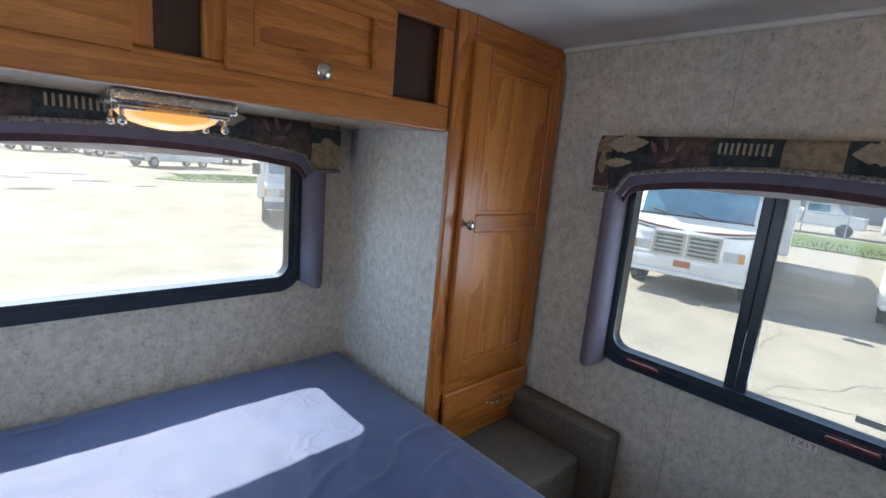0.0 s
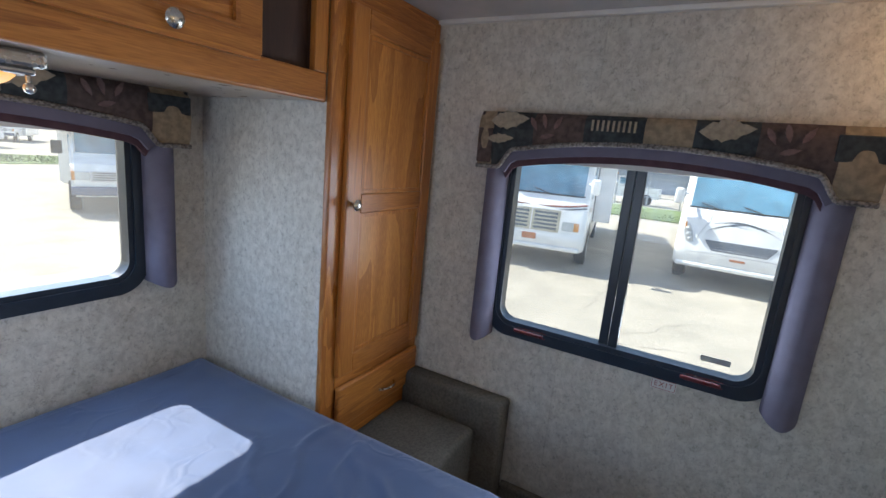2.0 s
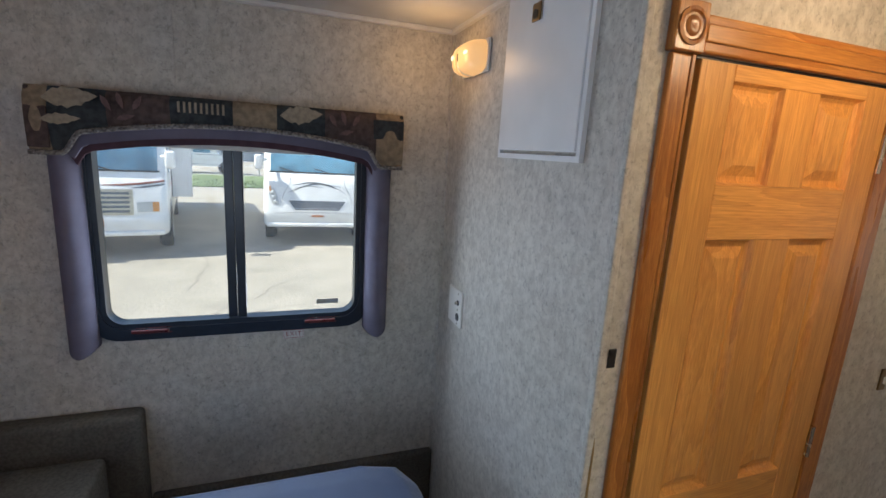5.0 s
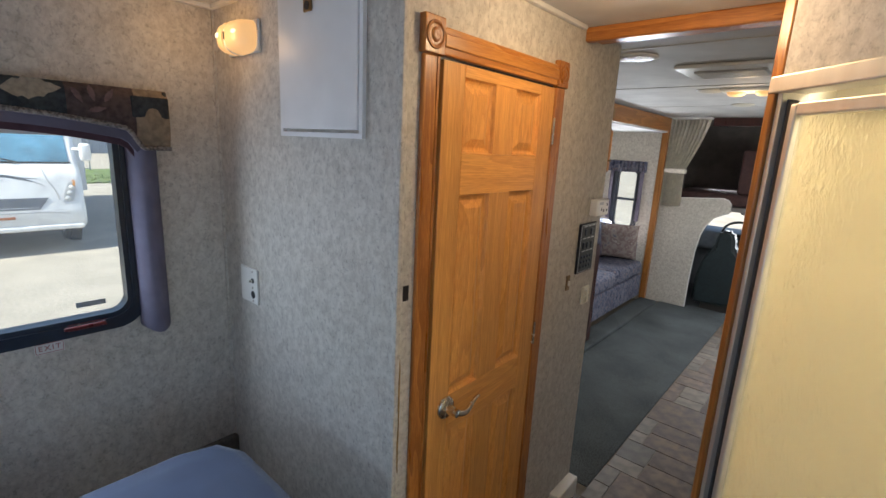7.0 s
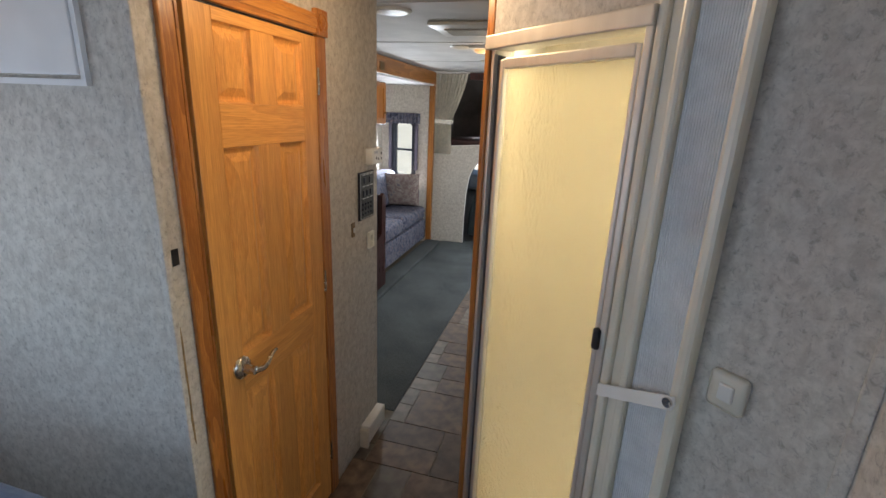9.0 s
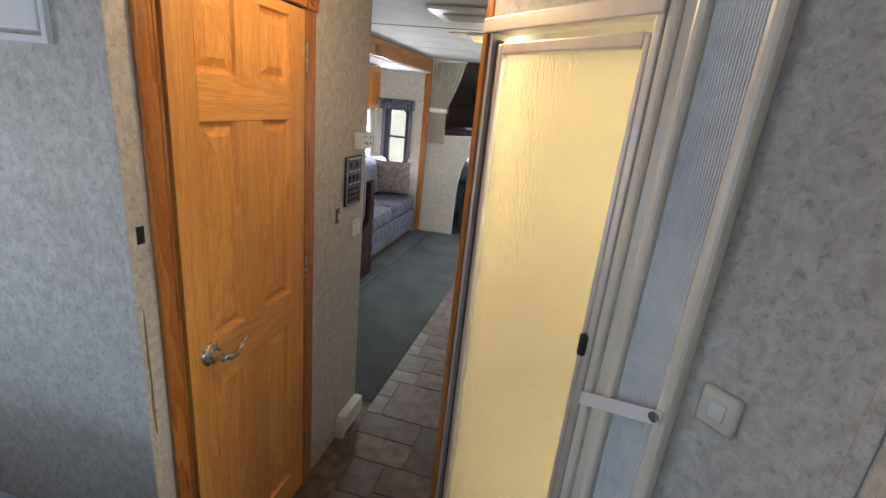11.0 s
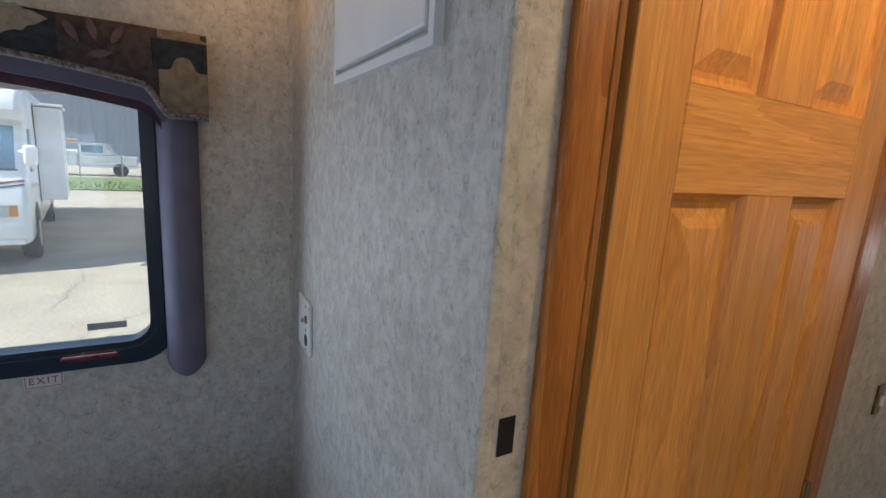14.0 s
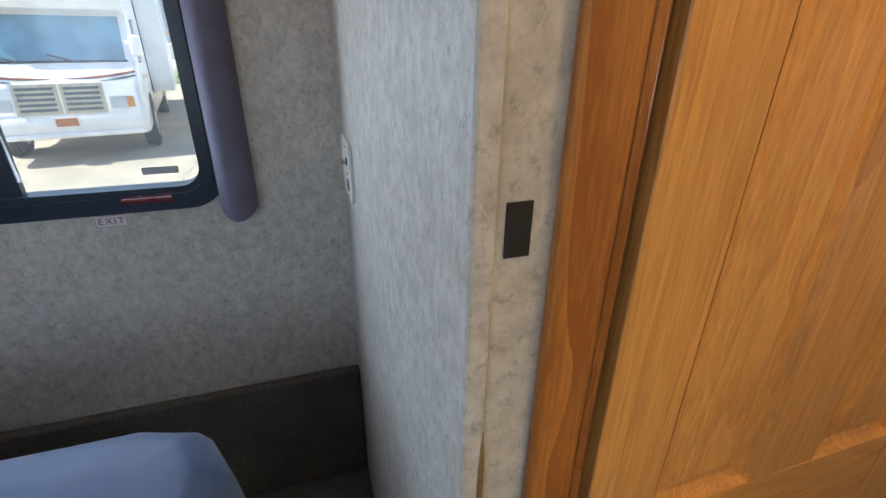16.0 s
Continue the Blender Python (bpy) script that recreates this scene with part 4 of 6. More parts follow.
for a, b in ((Z0, Z0 + 0.06), (ZM0, ZM1), (Z1 - 0.06, Z1)):
    part("door_rail", block(X0 + 0.0622, X1 - 0.0552, YW - 0.0195, YW - 0.001, a, b, 0.003), "oak_x", wd)
for a, b in ((Z0 + 0.06, ZM0), (ZM1, Z1 - 0.06)):
    part("panel", block(X0 + 0.0622, X1 - 0.0552, YW - 0.0115, YW - 0.002, a, b), "oak_panel", wd)
    bm = ring(bmesh.new(), [(X0 + 0.063, a + 0.001), (X1 - 0.056, a + 0.001), (X1 - 0.056, b - 0.001), (X0 + 0.063, b - 0.001)],
              [(X0 + 0.074, a + 0.012), (X1 - 0.067, a + 0.012), (X1 - 0.067, b - 0.012), (X0 + 0.074, b - 0.012)], "y", YW - 0.0165, YW - 0.0118)
    part("moulding", bm, "oak", wd)
part("knob", lathe(bmesh.new(), [(0.006, 0), (0.006, 0.014), (0.014, 0.018), (0.016, 0.023), (0.011, 0.029), (0.003, 0.031)],
                   Matrix.Translation((0.722, YW - 0.02, 1.378)) @ pose(0, 0, 0, 90)), "nickel", wd, "brushed nickel knob", smooth=True)
for z in (1.77, 1.0):
    part("hinge", block(1.1282, 1.136, YW - 0.014, YW - 0.0005, z - 0.025, z + 0.025, 0.002), "brass_dark", wr)
dw = part("drawer_front", block(0.708, 1.135, YW - 0.020, YW - 0.001, 0.690, 0.826, 0.007, 3), "oak_x", wr)
bm = bmesh.new()
pts = [Vector((0.908 + 0.084 * i / 10, YW - 0.020 - 0.024 * math.sin(math.pi * i / 10) ** 0.7, 0.742 + 0.004 * math.sin(math.pi * i / 10))) for i in range(11)]
sweep(bm, pts, 0.0035)
part("pull", bm, "nickel", dw, "nickel wire pull", smooth=True)

# ---- carpeted boxes beside the bed ----
cb = thing("carpet_box", "grey carpeted step and ledge at the foot of the wardrobe", "step")
part("ledge", block(1.072, 1.149, -0.805, -0.402, 0.02, 0.745, 0.018, 3), "carpet_grey", cb, smooth=True)
part("step", block(0.655, 1.071, -0.715, -0.402, 0.02, 0.635, 0.018, 3), "carpet_grey", cb, smooth=True)
setting("baseboard", block(1.118, 1.149, -1.756, -0.806, 0.02, 0.43, 0.008), "carpet_grey", "grey carpet turned up the foot of the side wall", "baseboard")

# ---- cupboard door, sconce and outlet on the bathroom end wall ----
cp = thing("wall_cupboard", "white flush cupboard door with a black latch", "cupboard")
YP = -1.757
part("frame", ring(bmesh.new(), [(0.379, 1.566), (0.732, 1.566), (0.732, 1.951), (0.379, 1.951)], [(0.391, 1.578), (0.720, 1.578), (0.720, 1.939), (0.391, 1.939)], "y", YP + 0.011, YP), "white_paint", cp)
cd = part("door", block(0.393, 0.718, YP + 0.002, YP + 0.014, 1.586, 1.937, 0.003), "white_paint", cp)
part("latch", block(0.565, 0.600, YP + 0.0152, YP + 0.020, 1.862, 1.90, 0.003), "brass_dark", cd, "bronze finger latch")
part("latch_hole", tube(bmesh.new(), (0.5825, YP + 0.019, 1.876), (0.5825, YP + 0.0215, 1.876), 0.010), "black_plastic", cd)
sc = thing("wall_sconce", "white plastic double wall light, lit warm", "lamp")
SX, SZ, SHW, SHH = 0.938, 1.840, 0.090, 0.047


def sconce_shell(x0, x1, lift=0.0):
    """A slice of the pillow-shaped shell between two x values, closed at its cut edges."""
    bm = bmesh.new()
    n, k = 18, 22
    cols_ = []
    for i in range(n + 1):
        u = (x0 + (x1 - x0) * i / n - SX) / SHW
        hh = SHH * (1 - 0.16 * u * u) * max(0.0, 1 - abs(u) ** 9) ** 0.5
        col = []
        for j in range(k + 1):
            v = 2 * j / k - 1
            d = 0.050 * (max(0.0, 1 - abs(u) ** 5) * max(0.0, 1 - abs(v) ** 3.4)) ** 0.5
            col.append(bm.verts.new((SX + u * SHW, YP + 0.010 + d + lift, SZ + v * hh)))
        cols_.append(col)
    for p, q in zip(cols_, cols_[1:]):
        for j in range(k):
            bm.faces.new((p[j], p[j + 1], q[j + 1], q[j]))
    for col in (cols_[0], cols_[-1]):
        try:
            bm.faces.new(col)
        except ValueError:
            pass
    bmesh.ops.remove_doubles(bm, verts=bm.verts, dist=2e-5)
    bmesh.ops.recalc_face_normals(bm, faces=bm.faces)
    return bm


for a, b in ((SX - SHW, SX + 0.004), (SX + 0.026, SX + SHW)):
    part("diffuser", sconce_shell(a, b), "lit_sconce", sc, "frosted lens glowing warm", smooth=True)
part("backplate", block(SX - SHW - 0.004, SX + SHW + 0.004, YP + 0.0005, YP + 0.0095, SZ - SHH * 0.94, SZ + SHH * 0.94, 0.0045, 3), "white_plastic", sc)
part("bridge", sconce_shell(SX + 0.0042, SX + 0.0258, -0.006), "white_plastic", sc, smooth=True)
part("switch", block(SX + 0.009, SX + 0.021, YP + 0.050, YP + 0.058, SZ - 0.009, SZ + 0.012, 0.002), "black_plastic", sc, "small dark rocker switch")
for dx in (-0.042, 0.055):
    bm = bmesh.new()
    bmesh.ops.create_uvsphere(bm, u_segments=20, v_segments=10, radius=1.0, matrix=Matrix.LocRotScale((SX + dx, YP + 0.0535, SZ + 0.006), None, (0.019, 0.0075, 0.0085)))
    part("bulb", bm, "lit_bulb", sc, "bright spot of the bulb in the lens", smooth=True)
ot = thing("tv_outlet", "white two-socket television outlet plate", "outlet")
part("plate", block(0.914, 1.026, YP, YP + 0.008, 1.014, 1.134, 0.003), "white_plastic", ot)
part("jack", tube(bmesh.new(), (0.942, YP + 0.008, 1.094), (0.942, YP + 0.018, 1.094), 0.005), "nickel", ot)
part("collar", tube(bmesh.new(), (0.942, YP + 0.008, 1.094), (0.942, YP + 0.010, 1.094), 0.009), "black_plastic", ot)
part("dc_socket", tube(bmesh.new(), (0.942, YP + 0.008, 1.046), (0.942, YP + 0.0095, 1.046), 0.013), "black_plastic", ot)
for z in (1.07, 1.124, 1.024):
    part("screw", tube(bmesh.new(), (0.942, YP + 0.008, z), (0.942, YP + 0.0095, z), 0.003), "nickel", ot)

# ---- bathroom door ----
XD = 0.255
cs = thing("door_1", "honey oak six-panel bathroom door, closed, with a nickel lever", "door", kind="structure")
part("casing_left", block(XD - 0.0105, XD + 0.001, -1.855, -1.803, 0.0, 1.752, 0.004), "trim_oak", cs)
part("casing_bead", block(XD - 0.0122, XD - 0.0100, -1.853, -1.844, 0.0, 1.752, 0.0018), "trim_oak", cs)
part("casing_right", block(XD - 0.012, XD + 0.001, -2.447, -2.389, 0.0, 1.752, 0.004), "trim_oak", cs)
part("casing_head", block(XD - 0.014, XD + 0.001, -2.389, -1.862, 1.756, 1.815, 0.004), "oak_y", cs)
part("head_bead", block(XD - 0.018, XD - 0.0135, -2.389, -1.862, 1.772, 1.80, 0.003), "oak_y", cs)
for y0, y1 in ((-1.862, -1.796), (-2.453, -2.387)):
    ro = part("rosette", block(XD - 0.018, XD + 0.001, y0, y1, 1.7525, 1.83, 0.003), "trim_oak", cs)
    cyy, rr_ = (y0 + y1) / 2, min(0.030, (y1 - y0) / 2 - 0.004)
    part("rosette_rings", lathe(bmesh.new(), [(rr_, 0), (rr_, 0.003), (rr_ * 0.8, 0.004), (rr_ * 0.7, 0.001), (rr_ * 0.55, 0.001), (rr_ * 0.45, 0.004), (rr_ * 0.2, 0.005), (0.001, 0.003)],
                                Matrix.Translation((XD - 0.0179, cyy, 1.791)) @ pose(0, 0, 0, 0, -90)), "trim_oak", ro, smooth=True)
# jamb coloured black for the shadow in the gap between casing and door
part("jamb", ring(bmesh.new(), [(-2.3895, -0.01), (-1.8525, -0.01), (-1.8525, 1.7555), (-2.3895, 1.7555)], [(-2.386, -0.02), (-1.860, -0.02), (-1.860, 1.750), (-2.386, 1.750)], "x", XD, XD + 0.04), "black_plastic", cs)
DX = XD - 0.010
YA, YB = -2.384, -1.868
cols = [(-2.305, -2.172), (-2.076, -1.947)]
rowz = [(0.13, 0.775), (0.89, 1.441), (1.543, 1.720)]
leaf_d = part("door_leaf", block(DX + 0.016, DX + 0.030, YA, YB, 0.012, 1.748), "door_oak", cs)
for a, b in ((YA, cols[0][0]), (cols[1][1], YB)):
    part("stile", block(DX, DX + 0.0155, a, b, 0.012, 1.748, 0.0012, 1), "door_oak", leaf_d)
for a, b in ((0.012, rowz[0][0]), (rowz[0][1], rowz[1][0]), (rowz[1][1], rowz[2][0]), (rowz[2][1], 1.748)):
    part("rail", block(DX, DX + 0.0155, cols[0][0] + 0.0003, cols[1][1] - 0.0003, a, b, 0.0008, 1), "door_oak_y", leaf_d)
for a, b in rowz:
    part("muntin", block(DX, DX + 0.0155, cols[0][1], cols[1][0], a + 0.0003, b - 0.0003, 0.0008, 1), "door_oak", leaf_d)
for c0, c1 in cols:
    for r0, r1 in rowz:
        bm = bmesh.new()
        loops = []
        for d, x in ((0.0, DX), (0.004, DX + 0.009), (0.010, DX + 0.013), (0.016, DX + 0.013), (0.036, DX + 0.003), (0.0365, DX + 0.0028)):
            loops.append([bm.verts.new((x, y, z)) for y, z in ((c0 + d, r0 + d), (c1 - d, r0 + d), (c1 - d, r1 - d), (c0 + d, r1 - d))])
        for p, q in zip(loops, loops[1:]):
            for i in range(4):
                bm.faces.new((p[i], p[(i + 1) % 4], q[(i + 1) % 4], q[i]))
        bm.faces.new(loops[-1])
        bmesh.ops.recalc_face_normals(bm, faces=bm.faces)
        part("raised_panel", bm, "door_panel", leaf_d)
lever = part("lever_handle", lathe(bmesh.new(), [(0.032, 0), (0.032, 0.005), (0.028, 0.010), (0.014, 0.013), (0.011, 0.040), (0.012, 0.046), (0.002, 0.048)],
                                   Matrix.Translation((DX, -1.935, 0.858)) @ pose(0, 0, 0, 0, -90)), "nickel", cs, "brushed nickel lever handle", smooth=True)
bm = bmesh.new()
lp = [Vector((DX - 0.042 - 0.004 * math.sin(i * 0.5), -1.935 - 0.0105 * i, 0.858 - 0.010 * math.sin(i / 10 * math.pi * 1.5))) for i in range(11)]
sweep(bm, lp, [0.0095 - 0.0005 * i for i in range(11)], 10)
part("lever", bm, "nickel", lever, smooth=True)
for z in (1.62, 0.95, 0.22):
    part("hinge", tube(bmesh.new(), (DX - 0.004, -2.387, z - 0.04), (DX - 0.004, -2.387, z + 0.04), 0.005, n=10), "nickel", cs, smooth=True)
ck = thing("strike_patch", "small black felt patch on the wall beside the door", "patch")
part("felt", block(XD - 0.0015, XD + 0.001, -1.7880, -1.7705, 1.199, 1.236), "black_plastic", ck)

# fittings on the passage wall
tm = thing("gas_detector", "white plastic gas alarm box with small holes", "alarm")
part("case", block(XD - 0.030, XD, -2.878, -2.762, 1.322, 1.386, 0.005), "white_plastic", tm)
for dy, dz in ((0.02, 0.02), (0.02, 0.042), (0.05, 0.02), (0.07, 0.025)):
    part("hole", tube(bmesh.new(), (XD - 0.0305, -2.878 + dy, 1.322 + dz), (XD - 0.029, -2.878 + dy, 1.322 + dz), 0.006, n=10), "black_plastic", tm)
part("name_strip", block(XD - 0.0308, XD - 0.0295, -2.82, -2.785, 1.366, 1.376), "coach_grey", tm)
ct = thing("monitor_panel", "black control panel with rows of rocker switches", "control panel")
part("face", block(XD - 0.010, XD, -2.828, -2.688, 1.10, 1.296, 0.003), "black_plastic", ct)
part("inlay", ring(bmesh.new(), [(-2.823, 1.105), (-2.693, 1.105), (-2.693, 1.291), (-2.823, 1.291)], [(-2.821, 1.107), (-2.695, 1.107), (-2.695, 1.289), (-2.821, 1.289)], "x", XD - 0.0112, XD - 0.0098), "coach_grey", ct)
for row, (z, n) in enumerate(((1.262, 2), (1.21, 3), (1.165, 4), (1.145, 4), (1.125, 4))):
    for k in range(n):
        y = -2.81 + (k + 0.5) * 0.105 / n
        part("rocker" if row < 2 else "indicator", block(XD - 0.015, XD - 0.0095, y - 0.009, y + 0.009, z - (0.012 if row < 2 else 0.005), z + (0.012 if row < 2 else 0.005), 0.002), "frame_black", ct)
for z in (1.285, 1.238, 1.188):
    bm = bmesh.new()
    for k in range(3):
        cube(bm, XD - 0.0112, XD - 0.0098, -2.81 + 0.036 * k, -2.785 + 0.036 * k, z - 0.002, z + 0.002)
    part("lettering_bars", bm, "coach_grey", ct)
bp_ = thing("water_switch", "small dark bronze switch plate", "switch")
part("plate", block(XD - 0.004, XD, -2.652, -2.626, 1.046, 1.104, 0.001), "brass_dark", bp_)
part("toggle", block(XD - 0.010, XD - 0.004, -2.643, -2.635, 1.064, 1.084, 0.002), "white_plastic", bp_)
lsw = thing("light_switch", "ivory rocker switch on the passage wall", "switch")
part("plate", block(XD - 0.012, XD, -2.826, -2.774, 0.958, 1.032, 0.004), "ivory_plastic", lsw)
for z in (0.978, 1.008):
    part("rocker", block(XD - 0.019, XD - 0.012, -2.812, -2.788, z - 0.012, z + 0.012, 0.003), "ivory_plastic", lsw)
vb = thing("floor_duct", "white plastic duct cover low on the wall", "duct")
part("cover", block(XD - 0.045, XD, -2.878, -2.69, 0.025, 0.115, 0.006), "white_plastic", vb)
part("foot", block(XD - 0.040, XD, -2.70, -2.675, 0.0, 0.10, 0.004), "ivory_plastic", vb)

# ---- shower, accordion door and the slanted wall ----
S = pose(-0.355, -2.132, 0, 0, 0, 135)


def on_slant(ob):
    ob.matrix_world = S
    return ob


on_slant(setting("wall_slant_top", block(0.0, 0.436, 0.0, 0.04, 1.712, H), "vinyl", "cream vinyl wall above the shower door", "wall"))
on_slant(setting("wall_slant", block(0.436, 0.80, 0.0, 0.04, 0, H), "vinyl", "mottled vinyl wall with a light switch", "wall"))
on_slant(setting("trim_slant", block(0.777, 0.796, -0.008, 0.0, 0, H, 0.003), "vinyl", "vinyl corner strip", "trim"))
on_slant(setting("trim_post", block(-0.030, 0.0, -0.002, 0.034, 0, H, 0.004), "trim_oak", "oak corner post beside the shower", "trim"))
shw = on_slant(thing("shower_door", "aluminium-framed shower door with rippled obscure glass", "shower door"))
part("frame_left", block(0.0, 0.018, -0.024, 0.03, 0.40, 1.690, 0.003), "oak_post", shw, "oak-coloured outer strip")
part("frame_inner", block(0.0185, 0.030, -0.018, 0.03, 0.40, 1.688, 0.002), "aluminium", shw)
part("frame_right", block(0.421, 0.436, -0.022, 0.03, 0.40, 1.690, 0.003), "aluminium", shw)
part("frame_head", block(0.002, 0.436, -0.026, 0.03, 1.681, 1.711, 0.003), "aluminium", shw)
part("frame_sill", block(0.002, 0.436, -0.026, 0.03, 0.385, 0.405, 0.003), "aluminium", shw)
sd = part("sash_left", block(0.050, 0.064, -0.016, 0.006, 0.412, 1.660, 0.003), "aluminium", shw)
part("seal", block(0.036, 0.046, -0.010, 0.004, 0.412, 1.668, 0.002), "black_plastic", shw, "dark rubber seal")
part("gasket", block(0.0305, 0.0355, -0.008, 0.004, 0.412, 1.67, 0.001), "dash_grey", shw)
part("sash_right", block(0.405, 0.416, -0.016, 0.006, 0.412, 1.660, 0.003), "aluminium", shw)
part("seal_right", block(0.4165, 0.4205, -0.010, 0.004, 0.412, 1.66, 0.001), "black_plastic", shw)
part("sash_top", block(0.064, 0.405, -0.0155, 0.0055, 1.640, 1.662, 0.003), "aluminium", shw)
part("sash_bottom", block(0.064, 0.405, -0.0155, 0.0055, 0.412, 0.436, 0.003), "aluminium", shw)
bm = bmesh.new()
cube(bm, 0.063, 0.406, -0.005, 0.001, 0.435, 1.641)
gp = part("glass_pane", bm, "obscure_glass", shw, "rippled obscure glass")
gp.visible_shadow = False
part("pull_handle", block(0.412, 0.427, -0.030, -0.015, 1.140, 1.182, 0.005), "black_plastic", shw, "black pull")
# shower inside
shs = on_slant(thing("shower_stall", "cream plastic shower stall with a moulded base", "shower"))
part("base", block(0.0, 0.436, -0.020, 0.05, 0.0, 0.384, 0.012), "shower_cream", shs)
bm = bmesh.new()
prism(bm, [(-0.37, -2.20), (-1.145, -1.40 - 0.02), (-1.145, -3.255), (-0.38, -3.255)], "z", 0.10, 0.14)
pn = part("shower_pan", bm, "shower_cream", None)
pn.parent = shs
pn.matrix_parent_inverse = S.inverted()
bm = bmesh.new()
cube(bm, -1.149, -1.135, -3.255, -1.45, 0.1, H)
cube(bm, -1.135, -0.376, -3.259, -3.245, 0.1, H)
cube(bm, -0.390, -0.3755, -3.245, -2.23, 0.1, H)
cube(bm, -1.135, -0.92, -1.60, -1.585, 0.1, H)
wl = part("shower_wall", bm, "shower_cream", None)
wl.parent = shs
wl.matrix_parent_inverse = S.inverted()
ac = on_slant(thing("accordion_door", "white ribbed accordion door folded back with a strap", "folding door"))
part("jamb_channel", block(0.4375, 0.456, -0.022, -0.001, 0.0, H, 0.006), "ivory_plastic", ac)
part("jamb_web", block(0.4565, 0.482, -0.014, -0.001, 0.0, H, 0.003), "ivory_plastic", ac)
part("jamb_lip", block(0.4825, 0.500, -0.030, -0.001, 0.0, H, 0.006), "ivory_plastic", ac)
bm = bmesh.new()
A0, A1, n = 0.501, 0.572, 18
prof = [(A0, -0.002)]
for i in range(n):
    x, w = A0 + (A1 - A0) * i / n, (A1 - A0) / n
    prof += [(x, -0.012), (x + w * 0.30, -0.017), (x + w * 0.70, -0.017), (x + w * 0.95, -0.012)]
prof += [(A1, -0.002)]
prism(bm, prof, "z", 0.02, H - 0.005)
part("pleats", bm, "accordion", ac, "white ribbed vinyl folds")
part("lead_post", block(0.5725, 0.594, -0.027, -0.001, 0.0, H, 0.007), "ivory_plastic", ac)
bm = prism(bmesh.new(), [(0.446, 1.062), (0.586, 1.120), (0.590, 1.132), (0.586, 1.144), (0.446, 1.086)], "y", -0.0345, -0.0308)
part("strap", bm, "white_plastic", ac, "white strap with a snap")
part("snap", tube(bmesh.new(), (0.579, -0.0345, 1.131), (0.579, -0.0385, 1.131), 0.008), "nickel", ac)
rs = on_slant(thing("wall_switch", "cream rocker light switch on the slanted wall", "switch"))
part("plate", block(0.617, 0.670, -0.010, 0.0, 1.150, 1.209, 0.008, 3), "ivory_plastic", rs, smooth=True)
part("rocker", block(0.633, 0.655, -0.014, -0.008, 1.166, 1.193, 0.003), "white_plastic", rs)
ou = on_slant(thing("wall_outlet", "ivory double socket on the slanted wall", "outlet"))
part("plate", block(0.670, 0.740, -0.008, 0.0, 0.90, 1.015, 0.003), "ivory_plastic", ou)
for z in (0.932, 0.982):
    so = part("socket", block(0.691, 0.719, -0.012, -0.008, z - 0.014, z + 0.014, 0.003), "ivory_plastic", ou)
    bm = bmesh.new()
    cube(bm, 0.698, 0.700, -0.0125, -0.0118, z - 0.002, z + 0.008)
    cube(bm, 0.709, 0.711, -0.0125, -0.0118, z - 0.002, z + 0.008)
    part("slots", bm, "black_plastic", so)


# ---- living space ----
# slide-out room
bm = bmesh.new()
cube(bm, 1.19, 1.66, -6.24, -3.9, 0.02, 0.06)
cube(bm, 1.0, 1.66, -6.24, -3.9, 1.80, 1.84)
setting("ceiling_slide", bm, "ceiling_white", "white ceiling and floor of the slide-out", "ceiling")
setting("wall_slide_outer", block(1.62, 1.66, -6.24, -3.9, 0.0, 1.82), "vinyl", "vinyl outer wall of the slide-out", "wall")
setting("wall_slide_end", pierced("y", -6.24, -6.20, 1.05, 1.62, 0.0, 1.80, [(1.245, 1.44, 0.80, 1.39)]), "vinyl", "vinyl end wall of the slide-out with a slim window", "wall")
setting("wall_slide_near", block(1.19, 1.62, -3.94, -3.9, 0.0, 1.80), "vinyl", "vinyl near end wall of the slide-out", "wall")
facia = thing("slide_facia", "oak trim around the slide-out opening", "trim")
part("head", block(0.985, 1.02, -6.20, -3.3, 1.815, 1.945, 0.005), "oak_fascia", facia)
part("post", block(0.99, 1.05, -6.245, -6.19, 0.0, 1.945, 0.005), "oak_post", facia)
part("fascia_return", block(1.02, 1.15, -6.2, -3.3, 1.80, 1.812), "ceiling_white", facia)
bk = thing("speaker_plate", "small dark bronze plate on the oak fascia", "plate")
part("plate", block(0.980, 0.985, -4.72, -4.63, 1.835, 1.90, 0.002), "brass_dark", bk)
setting("trim_slide_lip", block(0.86, 1.04, -6.2, -3.9, 0.0, 0.035, 0.012), "carpet_teal", "carpeted lip of the slide-out floor", "trim")
w3 = window("window_3", "y", -6.20, 1, 1.192, 1.492, 0.742, 1.442, 0.035, None, "slim rounded window at the end of the slide-out")
part("meeting_rail", block(1.25, 1.435, -6.232, -6.21, 1.075, 1.10, 0.003), "frame_black", w3)
v3 = thing("small_valance", "floral gathered valance over the slim window", "valance")
bm = bmesh.new()
prof = [(1.15 + 0.39 * i / 40, -6.13 + 0.012 * math.sin(i * 1.6)) for i in range(41)]
prism(bm, prof + [(1.54, -6.19), (1.15, -6.19)], "z", 1.385, 1.50)
part("cloth", bm, "sofa_floral", v3)
for x in (1.185, 1.505):
    part("side_panel", block(x - 0.02, x + 0.02, -6.185, -6.16, 0.86, 1.384, 0.008), "drape_lavender", v3)
v4 = thing("sofa_valance", "floral valance with lavender drapes above the sofa", "valance")
part("cloth", block(1.53, 1.618, -5.80, -4.40, 1.20, 1.345, 0.012, 3), "sofa_floral", v4)
for y in (-5.76, -4.46):
    part("drape", block(1.56, 1.618, y - 0.05, y + 0.05, 0.84, 1.199, 0.015, 3), "drape_lavender", v4)
